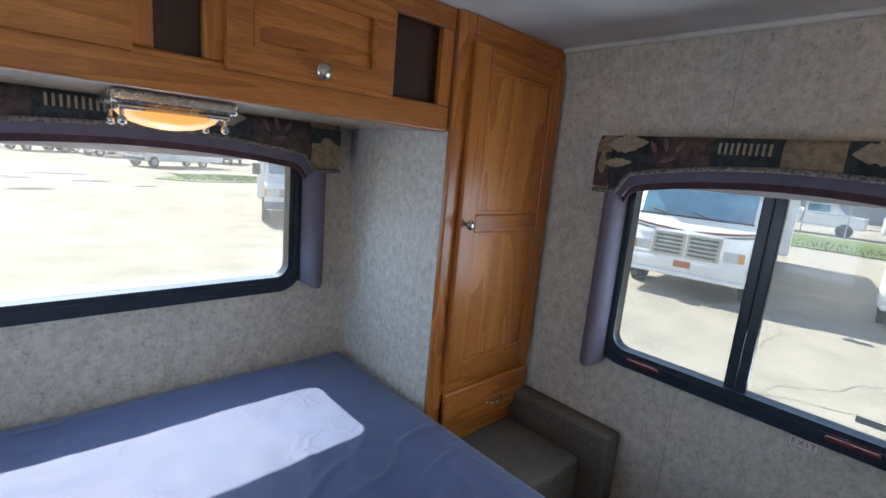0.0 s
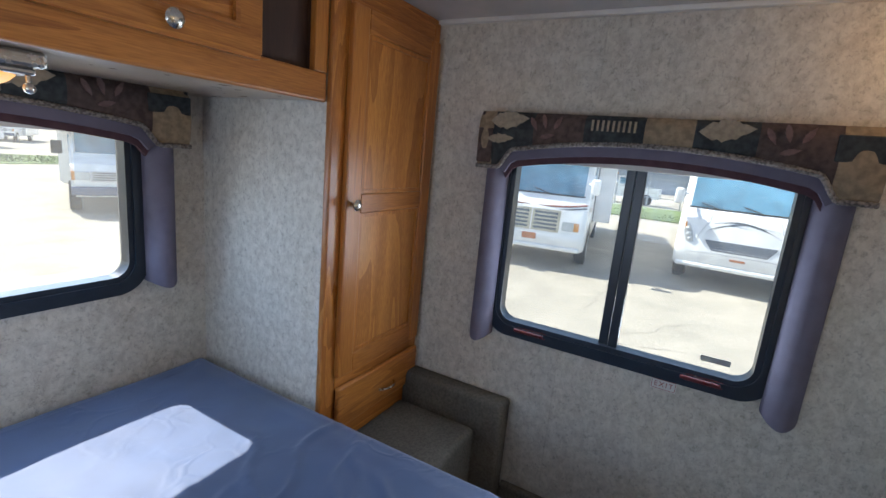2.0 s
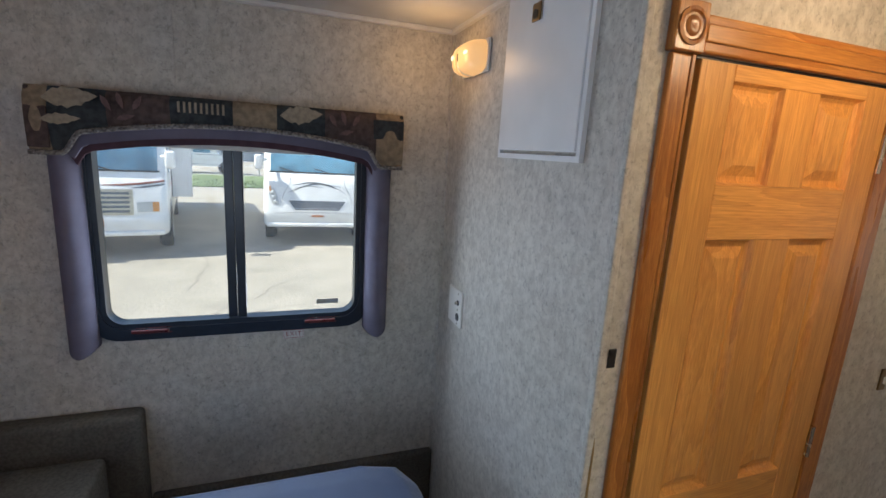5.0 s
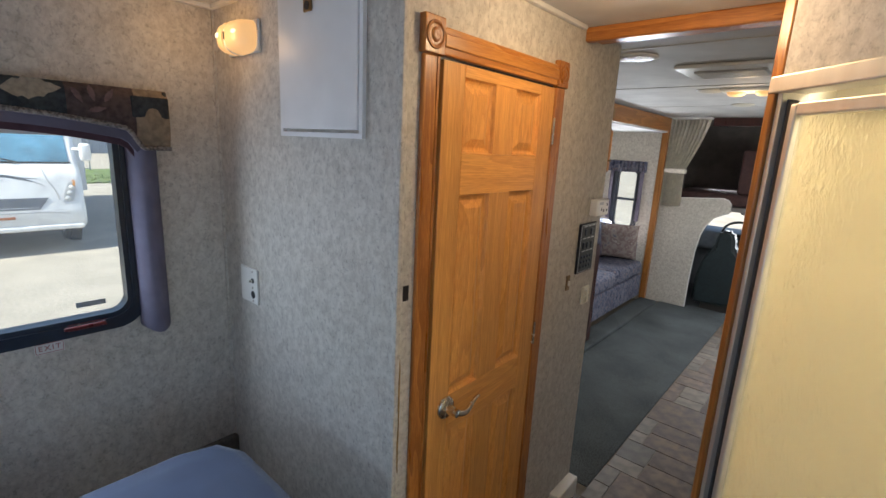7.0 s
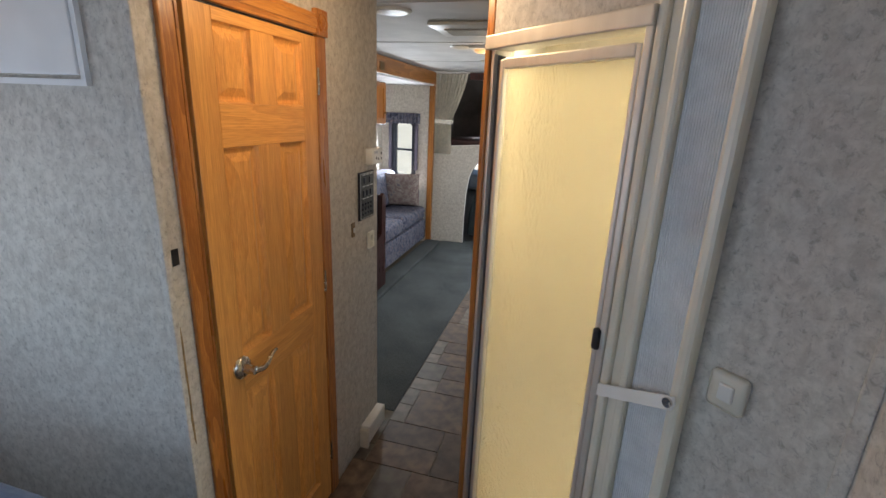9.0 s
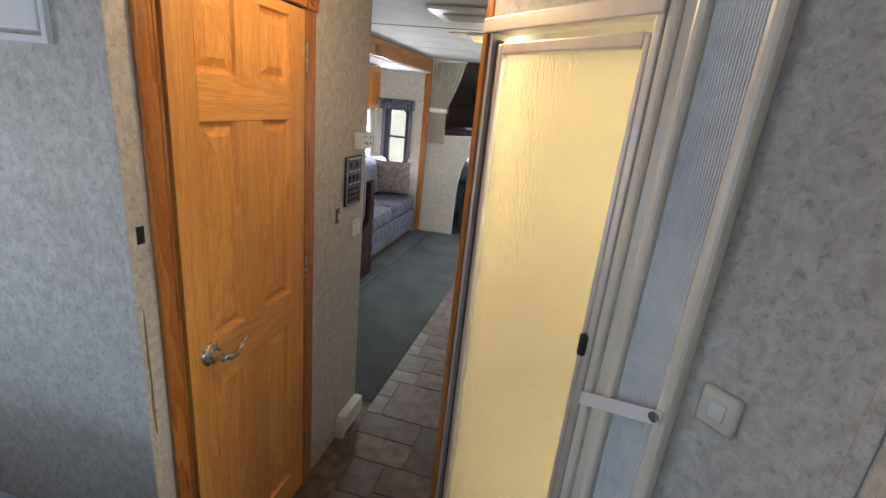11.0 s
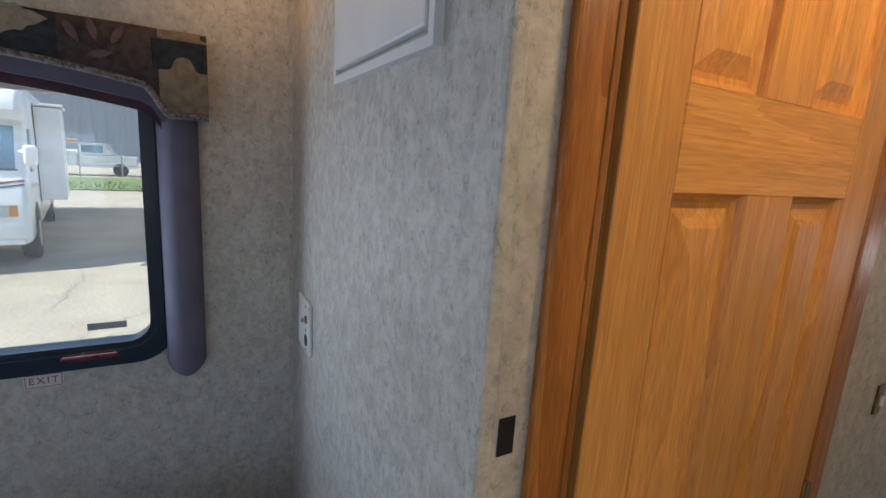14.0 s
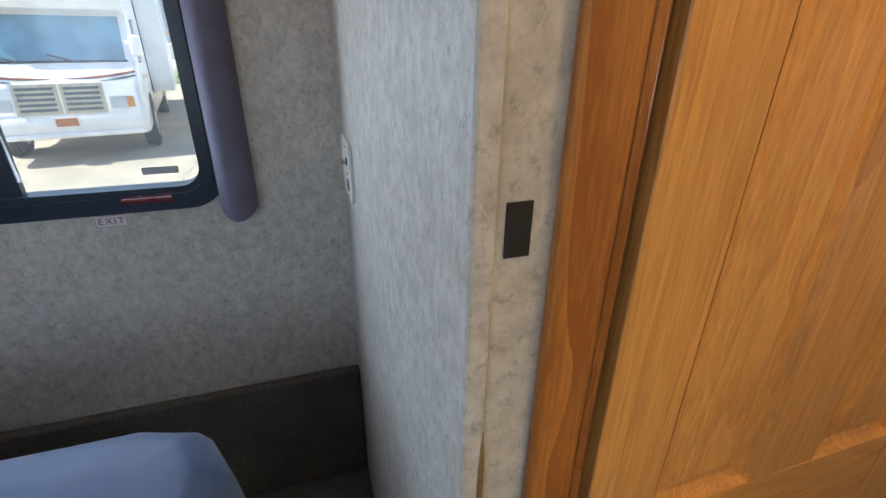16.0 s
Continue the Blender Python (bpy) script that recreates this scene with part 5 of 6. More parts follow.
# sofa along the slide-out
sofa = thing("sofa", "blue-grey floral sofa with a loose pillow beside it", "sofa")
part("base", block(1.04, 1.6, -6.16, -4.66, 0.06, 0.30, 0.02, 3), "sofa_floral", sofa, smooth=True)
for k in range(2):
    y0 = -6.12 + 0.73 * k
    part("seat_cushion", block(1.03, 1.45, y0, y0 + 0.72, 0.305, 0.46, 0.05, 4), "sofa_floral", sofa, smooth=True)
    part("back_cushion", block(1.40, 1.60, y0, y0 + 0.72, 0.465, 0.86, 0.06, 4), "sofa_floral", sofa, smooth=True)
part("armrest", block(1.12, 1.58, -6.18, -6.02, 0.30, 0.68, 0.06, 4), "sofa_floral", sofa, smooth=True)


def cushion(w, h, d):
    bm = bmesh.new()
    n = 14
    g = [[], []]
    for s in (0, 1):
        for i in range(n + 1):
            row = []
            for j in range(n + 1):
                u, v = 2 * i / n - 1, 2 * j / n - 1
                t = (1 - u ** 4) * (1 - v ** 4)
                row.append(bm.verts.new((u * w / 2 * (1 - 0.05 * (1 - v * v)), v * h / 2 * (1 - 0.05 * (1 - u * u)), (1 if s else -1) * d / 2 * t ** 0.6)))
            g[s].append(row)
    for s in (0, 1):
        for i in range(n):
            for j in range(n):
                bm.faces.new((g[s][i][j], g[s][i + 1][j], g[s][i + 1][j + 1], g[s][i][j + 1]))
    bmesh.ops.remove_doubles(bm, verts=bm.verts, dist=1e-5)
    bmesh.ops.recalc_face_normals(bm, faces=bm.faces)
    return bm


pl = part("throw_pillow", cushion(0.42, 0.42, 0.14), "pillow_floral", smooth=True)
tagged(pl, "beige and grey patterned throw pillow on the sofa", "pillow")
pl.matrix_world = pose(1.27, -5.92, 0.66, 70, 0, 14)
# dinette bench with its dark end panel
bench = thing("dinette_bench", "floral dinette bench with a dark red wood end panel", "bench")
part("end_panel", prism(bmesh.new(), [(-4.62, 0.0), (-4.62, 0.82), (-4.585, 0.86), (-4.55, 0.84), (-4.53, 0.52), (-4.40, 0.46), (-4.12, 0.44), (-4.12, 0.0)], "x", 0.925, 0.955), "dark_wood", bench)
part("back_panel", block(0.955, 1.60, -4.62, -4.585, 0.036, 0.84, 0.006), "dark_wood", bench)
part("seat_box", block(0.956, 1.6, -4.58, -4.14, 0.036, 0.36), "dark_wood", bench)
part("seat_cushion", block(0.96, 1.58, -4.57, -4.10, 0.362, 0.48, 0.04, 4), "sofa_floral", bench, smooth=True)
part("back_cushion", block(0.965, 1.58, -4.582, -4.44, 0.482, 0.98, 0.06, 4), "sofa_floral", bench, smooth=True)
# wall cabinet over the sofa
wc = thing("wall_cabinet", "honey oak wall cabinet with two panel doors over the sofa", "cabinet")
part("body", block(1.32, 1.618, -5.56, -4.35, 1.385, 1.79, 0.003), "dark_wood", wc)
for k in range(3):
    y0 = -5.53 + 0.39 * k
    d_ = part("door", ring(bmesh.new(), [(y0, 1.395), (y0 + 0.38, 1.395), (y0 + 0.38, 1.78), (y0, 1.78)], [(y0 + 0.05, 1.445), (y0 + 0.33, 1.445), (y0 + 0.33, 1.73), (y0 + 0.05, 1.73)], "x", 1.300, 1.319), "oak", wc)
    part("panel", block(1.308, 1.317, y0 + 0.05, y0 + 0.33, 1.445, 1.73), "oak", d_)
    part("knob", tube(bmesh.new(), (1.300, y0 + 0.03, 1.50), (1.28, y0 + 0.03, 1.50), 0.010), "brass_dark", d_)

# ceiling fittings
for x, y, r in ((0.275, -3.10, 0.085),):
    v = thing("ceiling_vent", "round white ceiling air vent with slats", "vent", at=(x, y, 0))
    part("rim", lathe(bmesh.new(), [(r, H - 0.001), (r, H - 0.008), (r - 0.012, H - 0.013), (r - 0.016, H - 0.004)], Matrix.Identity(4), 32), "white_plastic", v, smooth=True)
    # flat black disc standing in for the shaded depth behind the slats
    part("well", tube(bmesh.new(), (0, 0, H - 0.0045), (0, 0, H - 0.002), r - 0.014, n=32), "black_plastic", v)
    for k in range(9):
        dx = (k - 4) * 0.0145
        ln = math.sqrt(max(0, (r - 0.016) ** 2 - dx * dx))
        part("slat", block(dx - 0.0022, dx + 0.0022, -ln, ln, H - 0.013, H - 0.005), "white_plastic", v)
ac_ = thing("ceiling_air_unit", "white ceiling air conditioner grille", "air conditioner")
part("shroud", block(-0.26, 0.20, -3.72, -3.36, H - 0.018, H - 0.001, 0.008, 3), "white_plastic", ac_, smooth=True)
part("grille", block(-0.14, 0.14, -3.62, -3.46, H - 0.026, H - 0.0175, 0.004), "coach_grey", ac_)
for k in range(10):
    part("louvre", block(-0.13, 0.13, -3.61 + 0.0155 * k, -3.605 + 0.0155 * k, H - 0.029, H - 0.0255), "white_plastic", ac_)
for x, y in ((0.235, -4.25), (0.20, -5.11), (-0.25, -4.6)):
    s_ = thing("ceiling_speaker", "flat round ivory ceiling speaker", "speaker", group="round ceiling speakers", at=(x, y, 0))
    part("ring", lathe(bmesh.new(), [(0.075, H - 0.001), (0.075, H - 0.006), (0.055, H - 0.014), (0.05, H - 0.014)], Matrix.Identity(4), 28), "ivory_plastic", s_, smooth=True)
    part("cap", lathe(bmesh.new(), [(0.05, H - 0.014), (0.03, H - 0.018), (0.002, H - 0.019)], Matrix.Identity(4), 28), "ivory_plastic", s_, smooth=True)
cl = thing("ceiling_lamp", "twin ceiling light with glowing amber lenses", "lamp")
part("pan", block(-0.11, 0.17, -4.33, -4.17, H - 0.02, H - 0.001, 0.006), "white_plastic", cl)
for x in (-0.04, 0.10):
    bm = lathe(bmesh.new(), [(0.050, 0), (0.046, -0.012), (0.032, -0.021), (0.002, -0.025)], pose(x, -4.25, H - 0.02), 24)
    part("lens", bm, "lit_sconce", cl, "frosted lens glowing warm", smooth=True)
cl2 = thing("ceiling_lamp", "round ceiling light with a glowing glass dome", "lamp")
part("pan", lathe(bmesh.new(), [(0.10, 0), (0.10, -0.012), (0.09, -0.016)], pose(-0.11, -2.13, H)), "white_plastic", cl2, smooth=True)
part("lens", lathe(bmesh.new(), [(0.088, 0), (0.08, -0.02), (0.05, -0.034), (0.002, -0.04)], pose(-0.11, -2.13, H - 0.016)), "lit_sconce", cl2, smooth=True)

# partition to the cab with its arch
setting("wall_cab", prism(bmesh.new(), [(1.15, 0.0), (0.615, 0.0), (0.612, 0.35), (0.600, 0.62), (0.575, 0.80), (0.54, 0.90), (0.48, 0.985), (0.40, 1.03), (0.36, 1.045), (0.345, 1.075), (0.35, 1.13), (0.375, 1.165), (0.42, 1.18), (1.15, 1.12)], "y", -6.34, -6.30),
        "vinyl", "vinyl partition with a rounded arch to the cab", "wall")
bm = bmesh.new()
edge = [(0.615, 0.0), (0.612, 0.35), (0.600, 0.62), (0.575, 0.80), (0.54, 0.90), (0.48, 0.985), (0.40, 1.03), (0.36, 1.045), (0.345, 1.075), (0.35, 1.13), (0.375, 1.165), (0.42, 1.18), (1.05, 1.13)]
sweep(bm, [(a[0], -6.315, a[1]) for a in edge], 0.009)
setting("trim_arch", bm, "trim_white", "white edging round the cab arch", "trim", smooth=True)
setting("wall_cab_right", block(-1.15, -0.62, -6.34, -6.30, 0.0, 1.12), "vinyl", "vinyl partition at the cab", "wall")
cb_ = thing("privacy_curtain", "cream pleated curtain tied back beside the bunk", "curtain")
bm = bmesh.new()
rows = []
n = 44
for k in range(25):
    f = k / 24
    z = 1.935 - 0.87 * f
    if f < 0.58:
        xr = 0.63 + 0.17 * (f / 0.58) ** 1.3
    else:
        xr = 0.80 - 0.02 * (f - 0.58)
    xl = 1.035
    row = []
    for i in range(n + 1):
        u = i / n
        amp = 0.020 * (1.0 - 0.55 * math.exp(-((f - 0.58) / 0.07) ** 2))
        row.append(bm.verts.new((xl + (xr - xl) * u, -6.26 + amp * math.sin(u * 11 * 2 * math.pi) + 0.006 * math.sin(u * 17 + f * 5), z)))
    rows.append(row)
for p, q in zip(rows, rows[1:]):
    for i in range(n):
        bm.faces.new((p[i], p[i + 1], q[i + 1], q[i]))
bmesh.ops.solidify(bm, geom=bm.faces[:], thickness=0.003)
part("cloth", bm, "curtain_cream", cb_, smooth=True)
part("tieback", block(0.785, 1.03, -6.29, -6.228, 1.40, 1.445, 0.012), "curtain_cream", cb_)
part("rail", block(0.62, 1.05, -6.275, -6.25, 1.935, 1.958, 0.003), "trim_white", cb_)
# bunk over the cab
bm = bmesh.new()
cube(bm, -1.15, 1.15, -7.75, -6.345, 1.06, 1.10)
cube(bm, -1.19, -1.15, -7.75, -6.345, 1.06, 1.98)
cube(bm, 1.15, 1.19, -7.75, -6.345, 1.06, 1.98)
cube(bm, -1.15, 1.15, -7.79, -7.75, 1.06, 1.98)
cube(bm, -1.19, 1.19, -7.79, -6.5, 1.96, 2.0)
setting("wall_bunk", bm, "bunk_grey", "dim grey walls of the bunk over the cab", "wall")
setting("trim_bunk", block(-1.15, 0.62, -6.36, -6.30, 1.88, 1.955, 0.004), "dark_wood", "dark rail above the bunk", "trim")
mt = thing("bunk_mattress", "plum covered mattress on the bunk over the cab", "mattress")
part("pad", block(-0.9, 0.98, -7.6, -6.45, 1.102, 1.22, 0.03, 3), "bunk_plum", mt, smooth=True)
part("raised_panel", block(-0.9, 0.36, -6.62, -6.54, 1.222, 1.66, 0.02), "bunk_plum", mt)
# cab
bm = bmesh.new()
cube(bm, -1.0, 1.0, -8.6, -6.36, -0.22, -0.18)
cube(bm, 0.98, 1.02, -8.3, -6.36, -0.2, 0.55)
cube(bm, -1.02, -0.98, -8.3, -6.36, -0.2, 0.55)
cube(bm, 0.97, 1.0, -6.75, -6.36, 0.55, 1.06)
cube(bm, -1.0, 1.0, -8.6, -8.2, -0.2, 0.62)
setting("wall_cab_shell", bm, "dash_grey", "grey cab doors and floor", "wall")
bm = bmesh.new()
for s in (-1, 1):
    tube(bm, (s * 0.92, -8.15, 0.60), (s * 0.86, -7.55, 1.07), 0.045, n=10)
setting("trim_pillars", bm, "dash_grey", "grey windscreen pillars", "trim", smooth=True)
dash = thing("dashboard", "grey dashboard under the windscreen", "dashboard")
part("top", block(-0.97, 0.97, -8.2, -7.55, 0.45, 0.68, 0.06, 3), "dash_grey", dash, smooth=True)
part("column", tube(bmesh.new(), (0.36, -7.6, 0.55), (0.36, -7.35, 0.68), 0.04), "black_plastic", dash)
stw = thing("steering_wheel", "dark steering wheel in front of the driver seat", "steering wheel")
bm = bmesh.new()
mm = Matrix.Translation((0.36, -7.33, 0.70)) @ pose(0, 0, 0, 62)
for i in range(28):
    a, b = 2 * math.pi * i / 28, 2 * math.pi * (i + 1) / 28
    tube(bm, mm @ Vector((0.19 * math.cos(a), 0.19 * math.sin(a), 0)), mm @ Vector((0.19 * math.cos(b), 0.19 * math.sin(b), 0)), 0.014, n=8)
part("rim", bm, "black_plastic", stw, smooth=True)
bm = tube(bmesh.new(), mm @ Vector((-0.18, 0, 0)), mm @ Vector((0.18, 0, 0)), 0.018)
part("spoke", bm, "black_plastic", stw)
seat = thing("driver_seat", "dark teal high-backed driver seat", "seat")
bm = prism(bmesh.new(), [(0.615, 0.02), (0.61, 0.30), (0.565, 0.50), (0.53, 0.58), (0.475, 0.645), (0.462, 0.78), (0.435, 0.83), (0.38, 0.845), (0.325, 0.83), (0.298, 0.78), (0.285, 0.645), (0.22, 0.58), (0.17, 0.50), (0.13, 0.30), (0.12, 0.02)], "y", -6.72, -6.56)
bmesh.ops.bevel(bm, geom=bm.edges[:], offset=0.03, segments=3, affect="EDGES")
part("backrest", bm, "leather_teal", seat, smooth=True)
part("cushion", block(0.12, 0.62, -7.2, -6.70, 0.02, 0.22, 0.05, 3), "leather_teal", seat, smooth=True)
part("pedestal", block(0.2, 0.54, -7.1, -6.7, -0.18, 0.02), "black_plastic", seat)
mr = thing("rear_mirror", "dark visor and mirror at the top of the windscreen", "mirror")
part("visor", block(0.02, 0.42, -7.50, -7.46, 0.93, 1.05, 0.02, 3), "dash_grey", mr, smooth=True)
part("mirror", block(0.05, 0.16, -7.455, -7.43, 0.94, 1.02, 0.008), "black_plastic", mr)

# ---- bathroom behind the closed door ----
vn = thing("bath_vanity", "dark oak bathroom vanity with a beige basin", "vanity")
part("cabinet", block(0.62, 1.10, -2.835, -2.30, 0.0, 0.78), "shade_brown_wood", vn)
part("worktop", block(0.58, 1.12, -2.837, -2.28, 0.785, 0.82, 0.006), "counter", vn)
bm = bmesh.new()
ring(bm, shifted(round_rect(0.40, 0.36, 0.10), 0.85, -2.55), shifted(round_rect(0.34, 0.30, 0.09), 0.85, -2.55), "z", 0.822, 0.838)
part("basin_rim", bm, "porcelain", vn)
part("basin_bowl", lathe(bmesh.new(), [(0.15, 0.826), (0.12, 0.76), (0.03, 0.74), (0.002, 0.74)], pose(0.85, -2.55, 0)), "porcelain", vn, smooth=True)
bm = tube(bmesh.new(), (0.85, -2.74, 0.82), (0.85, -2.74, 0.93), 0.014)
tube(bm, (0.85, -2.74, 0.92), (0.85, -2.62, 0.90), 0.012)
part("faucet", bm, "nickel", vn, smooth=True)
tr = thing("towel_ring", "dark bronze towel ring on the bathroom wall", "towel ring")
part("bracket", tube(bmesh.new(), (1.15, -2.5, 1.36), (1.11, -2.5, 1.36), 0.02), "brass_dark", tr)
bm = bmesh.new()
for i in range(24):
    a, b = 2 * math.pi * i / 24, 2 * math.pi * (i + 1) / 24
    tube(bm, (1.12, -2.5 + 0.075 * math.cos(a), 1.285 + 0.075 * math.sin(a)), (1.12, -2.5 + 0.075 * math.cos(b), 1.285 + 0.075 * math.sin(b)), 0.005, n=8)
part("ring", bm, "brass_dark", tr, smooth=True)
bo = thing("bath_outlet", "ivory socket plate on the bathroom wall", "outlet")
part("plate", block(1.142, 1.15, -2.46, -2.39, 1.02, 1.135, 0.003), "ivory_plastic", bo)
part("slots", block(1.1405, 1.142, -2.435, -2.415, 1.06, 1.09), "black_plastic", bo)

# ---- outdoors ----
G = -0.85
bm = bmesh.new()
bmesh.ops.create_grid(bm, x_segments=2, y_segments=2, size=900, matrix=pose(0, 0, G))
setting("ground", bm, "concrete", "pale sunlit concrete yard", "ground")
bm = bmesh.new()
prism(bm, [(25.2, -8), (25.6, 22), (32, 24), (34, -10)], "z", G - 0.05, G + 0.06)
setting("grass_strip", bm, "grass", "green grass strip behind the parked motorhomes", "grass")
bm = prism(bmesh.new(), [(5.5, 28.5), (7.5, 27.2), (11.2, 28.0), (15, 33), (10.5, 34.2), (7, 31)], "z", G - 0.05, G + 0.04)
setting("grass_island", bm, "grass", "grass island in the yard", "grass")
random.seed(11)
bm = bmesh.new()
for i in range(4200):
    if i < 3000:
        x, y = random.uniform(25.3, 29), random.uniform(-8, 20)
    else:
        x, y = random.uniform(7, 13), random.uniform(28, 33)
    h, a = random.uniform(0.05, 0.16), random.uniform(0, 6.28)
    dx, dy = 0.03 * math.cos(a), 0.03 * math.sin(a)
    vs = [bm.verts.new(p) for p in ((x - dx, y - dy, G + 0.04), (x + dx, y + dy, G + 0.04), (x + dx * 2, y - dy * 2, G + 0.04 + h))]
    bm.faces.new(vs)
tagged(part("grass_blades", bm, "grass"), "rough tufts of green grass", "grass", kind="stuff")
# cracks in the concrete
bm = bmesh.new()
for x, y, a, n in ((5.2, -0.6, 20, 26), (6.5, -2.2, 75, 26), (4.2, 0.8, -30, 22), (7.6, 0.2, 5, 26), (5.6, 2.0, 50, 24), (3.6, -2.2, 100, 20), (8.2, -3.4, 160, 24), (2.0, 9.0, 40, 26), (-3, 14, 10, 30), (3, 20, 80, 30)):
    p, d = Vector((x, y, G)), a
    for k in range(n):
        d += random.uniform(-28, 28)
        q = p + Vector((math.cos(radians(d)), math.sin(radians(d)), 0)) * random.uniform(0.12, 0.22)
        w = Vector((-(q - p).y, (q - p).x, 0)).normalized() * random.uniform(0.002, 0.006)
        vs = [bm.verts.new(v + Vector((0, 0, 0.004))) for v in (p - w, p + w, q + w, q - w)]
        bm.faces.new(vs)
        p = q
tagged(part("ground_cracks", bm, "crack_fill"), "dark cracks in the concrete", "cracks", kind="stuff")
bm = bmesh.new()
for x, y, r in ((-0.8, 27, 1.4), (2.2, 26, 0.9), (0.2, 22, 0.7), (-2.5, 33, 1.2), (4.2, 24, 0.5), (1.2, 30, 1.6)):
    pts = [(x + r * (0.8 + 0.3 * random.random()) * math.cos(i * 0.52), y + 0.6 * r * (0.8 + 0.3 * random.random()) * math.sin(i * 0.52)) for i in range(12)]
    prism(bm, pts, "z", G - 0.01, G + 0.004)
tagged(part("ground_stains", bm, "asphalt_patch"), "dark oil stains on the yard", "stains", kind="stuff")


def wheel(parent, x, y, r, w):
    """A tyre with its rim, axle along y."""
    m = Matrix.Translation((x, y, r)) @ pose(0, 0, 0, 90)
    t_ = part("wheel", lathe(bmesh.new(), [(r * 0.62, -w / 2), (r * 0.94, -w / 2), (r, -w / 2 + 0.03), (r, w / 2 - 0.03), (r * 0.94, w / 2), (r * 0.62, w / 2)], m, 24), "rubber", parent, smooth=True)
    part("rim", lathe(bmesh.new(), [(r * 0.60, -w / 2 - 0.005), (r * 0.5, -w / 2 + 0.03), (r * 0.2, -w / 2 + 0.01), (r * 0.2, w / 2 - 0.01), (r * 0.5, w / 2 - 0.03), (r * 0.60, w / 2 + 0.005)], m, 20), "wheel_steel", t_, smooth=True)


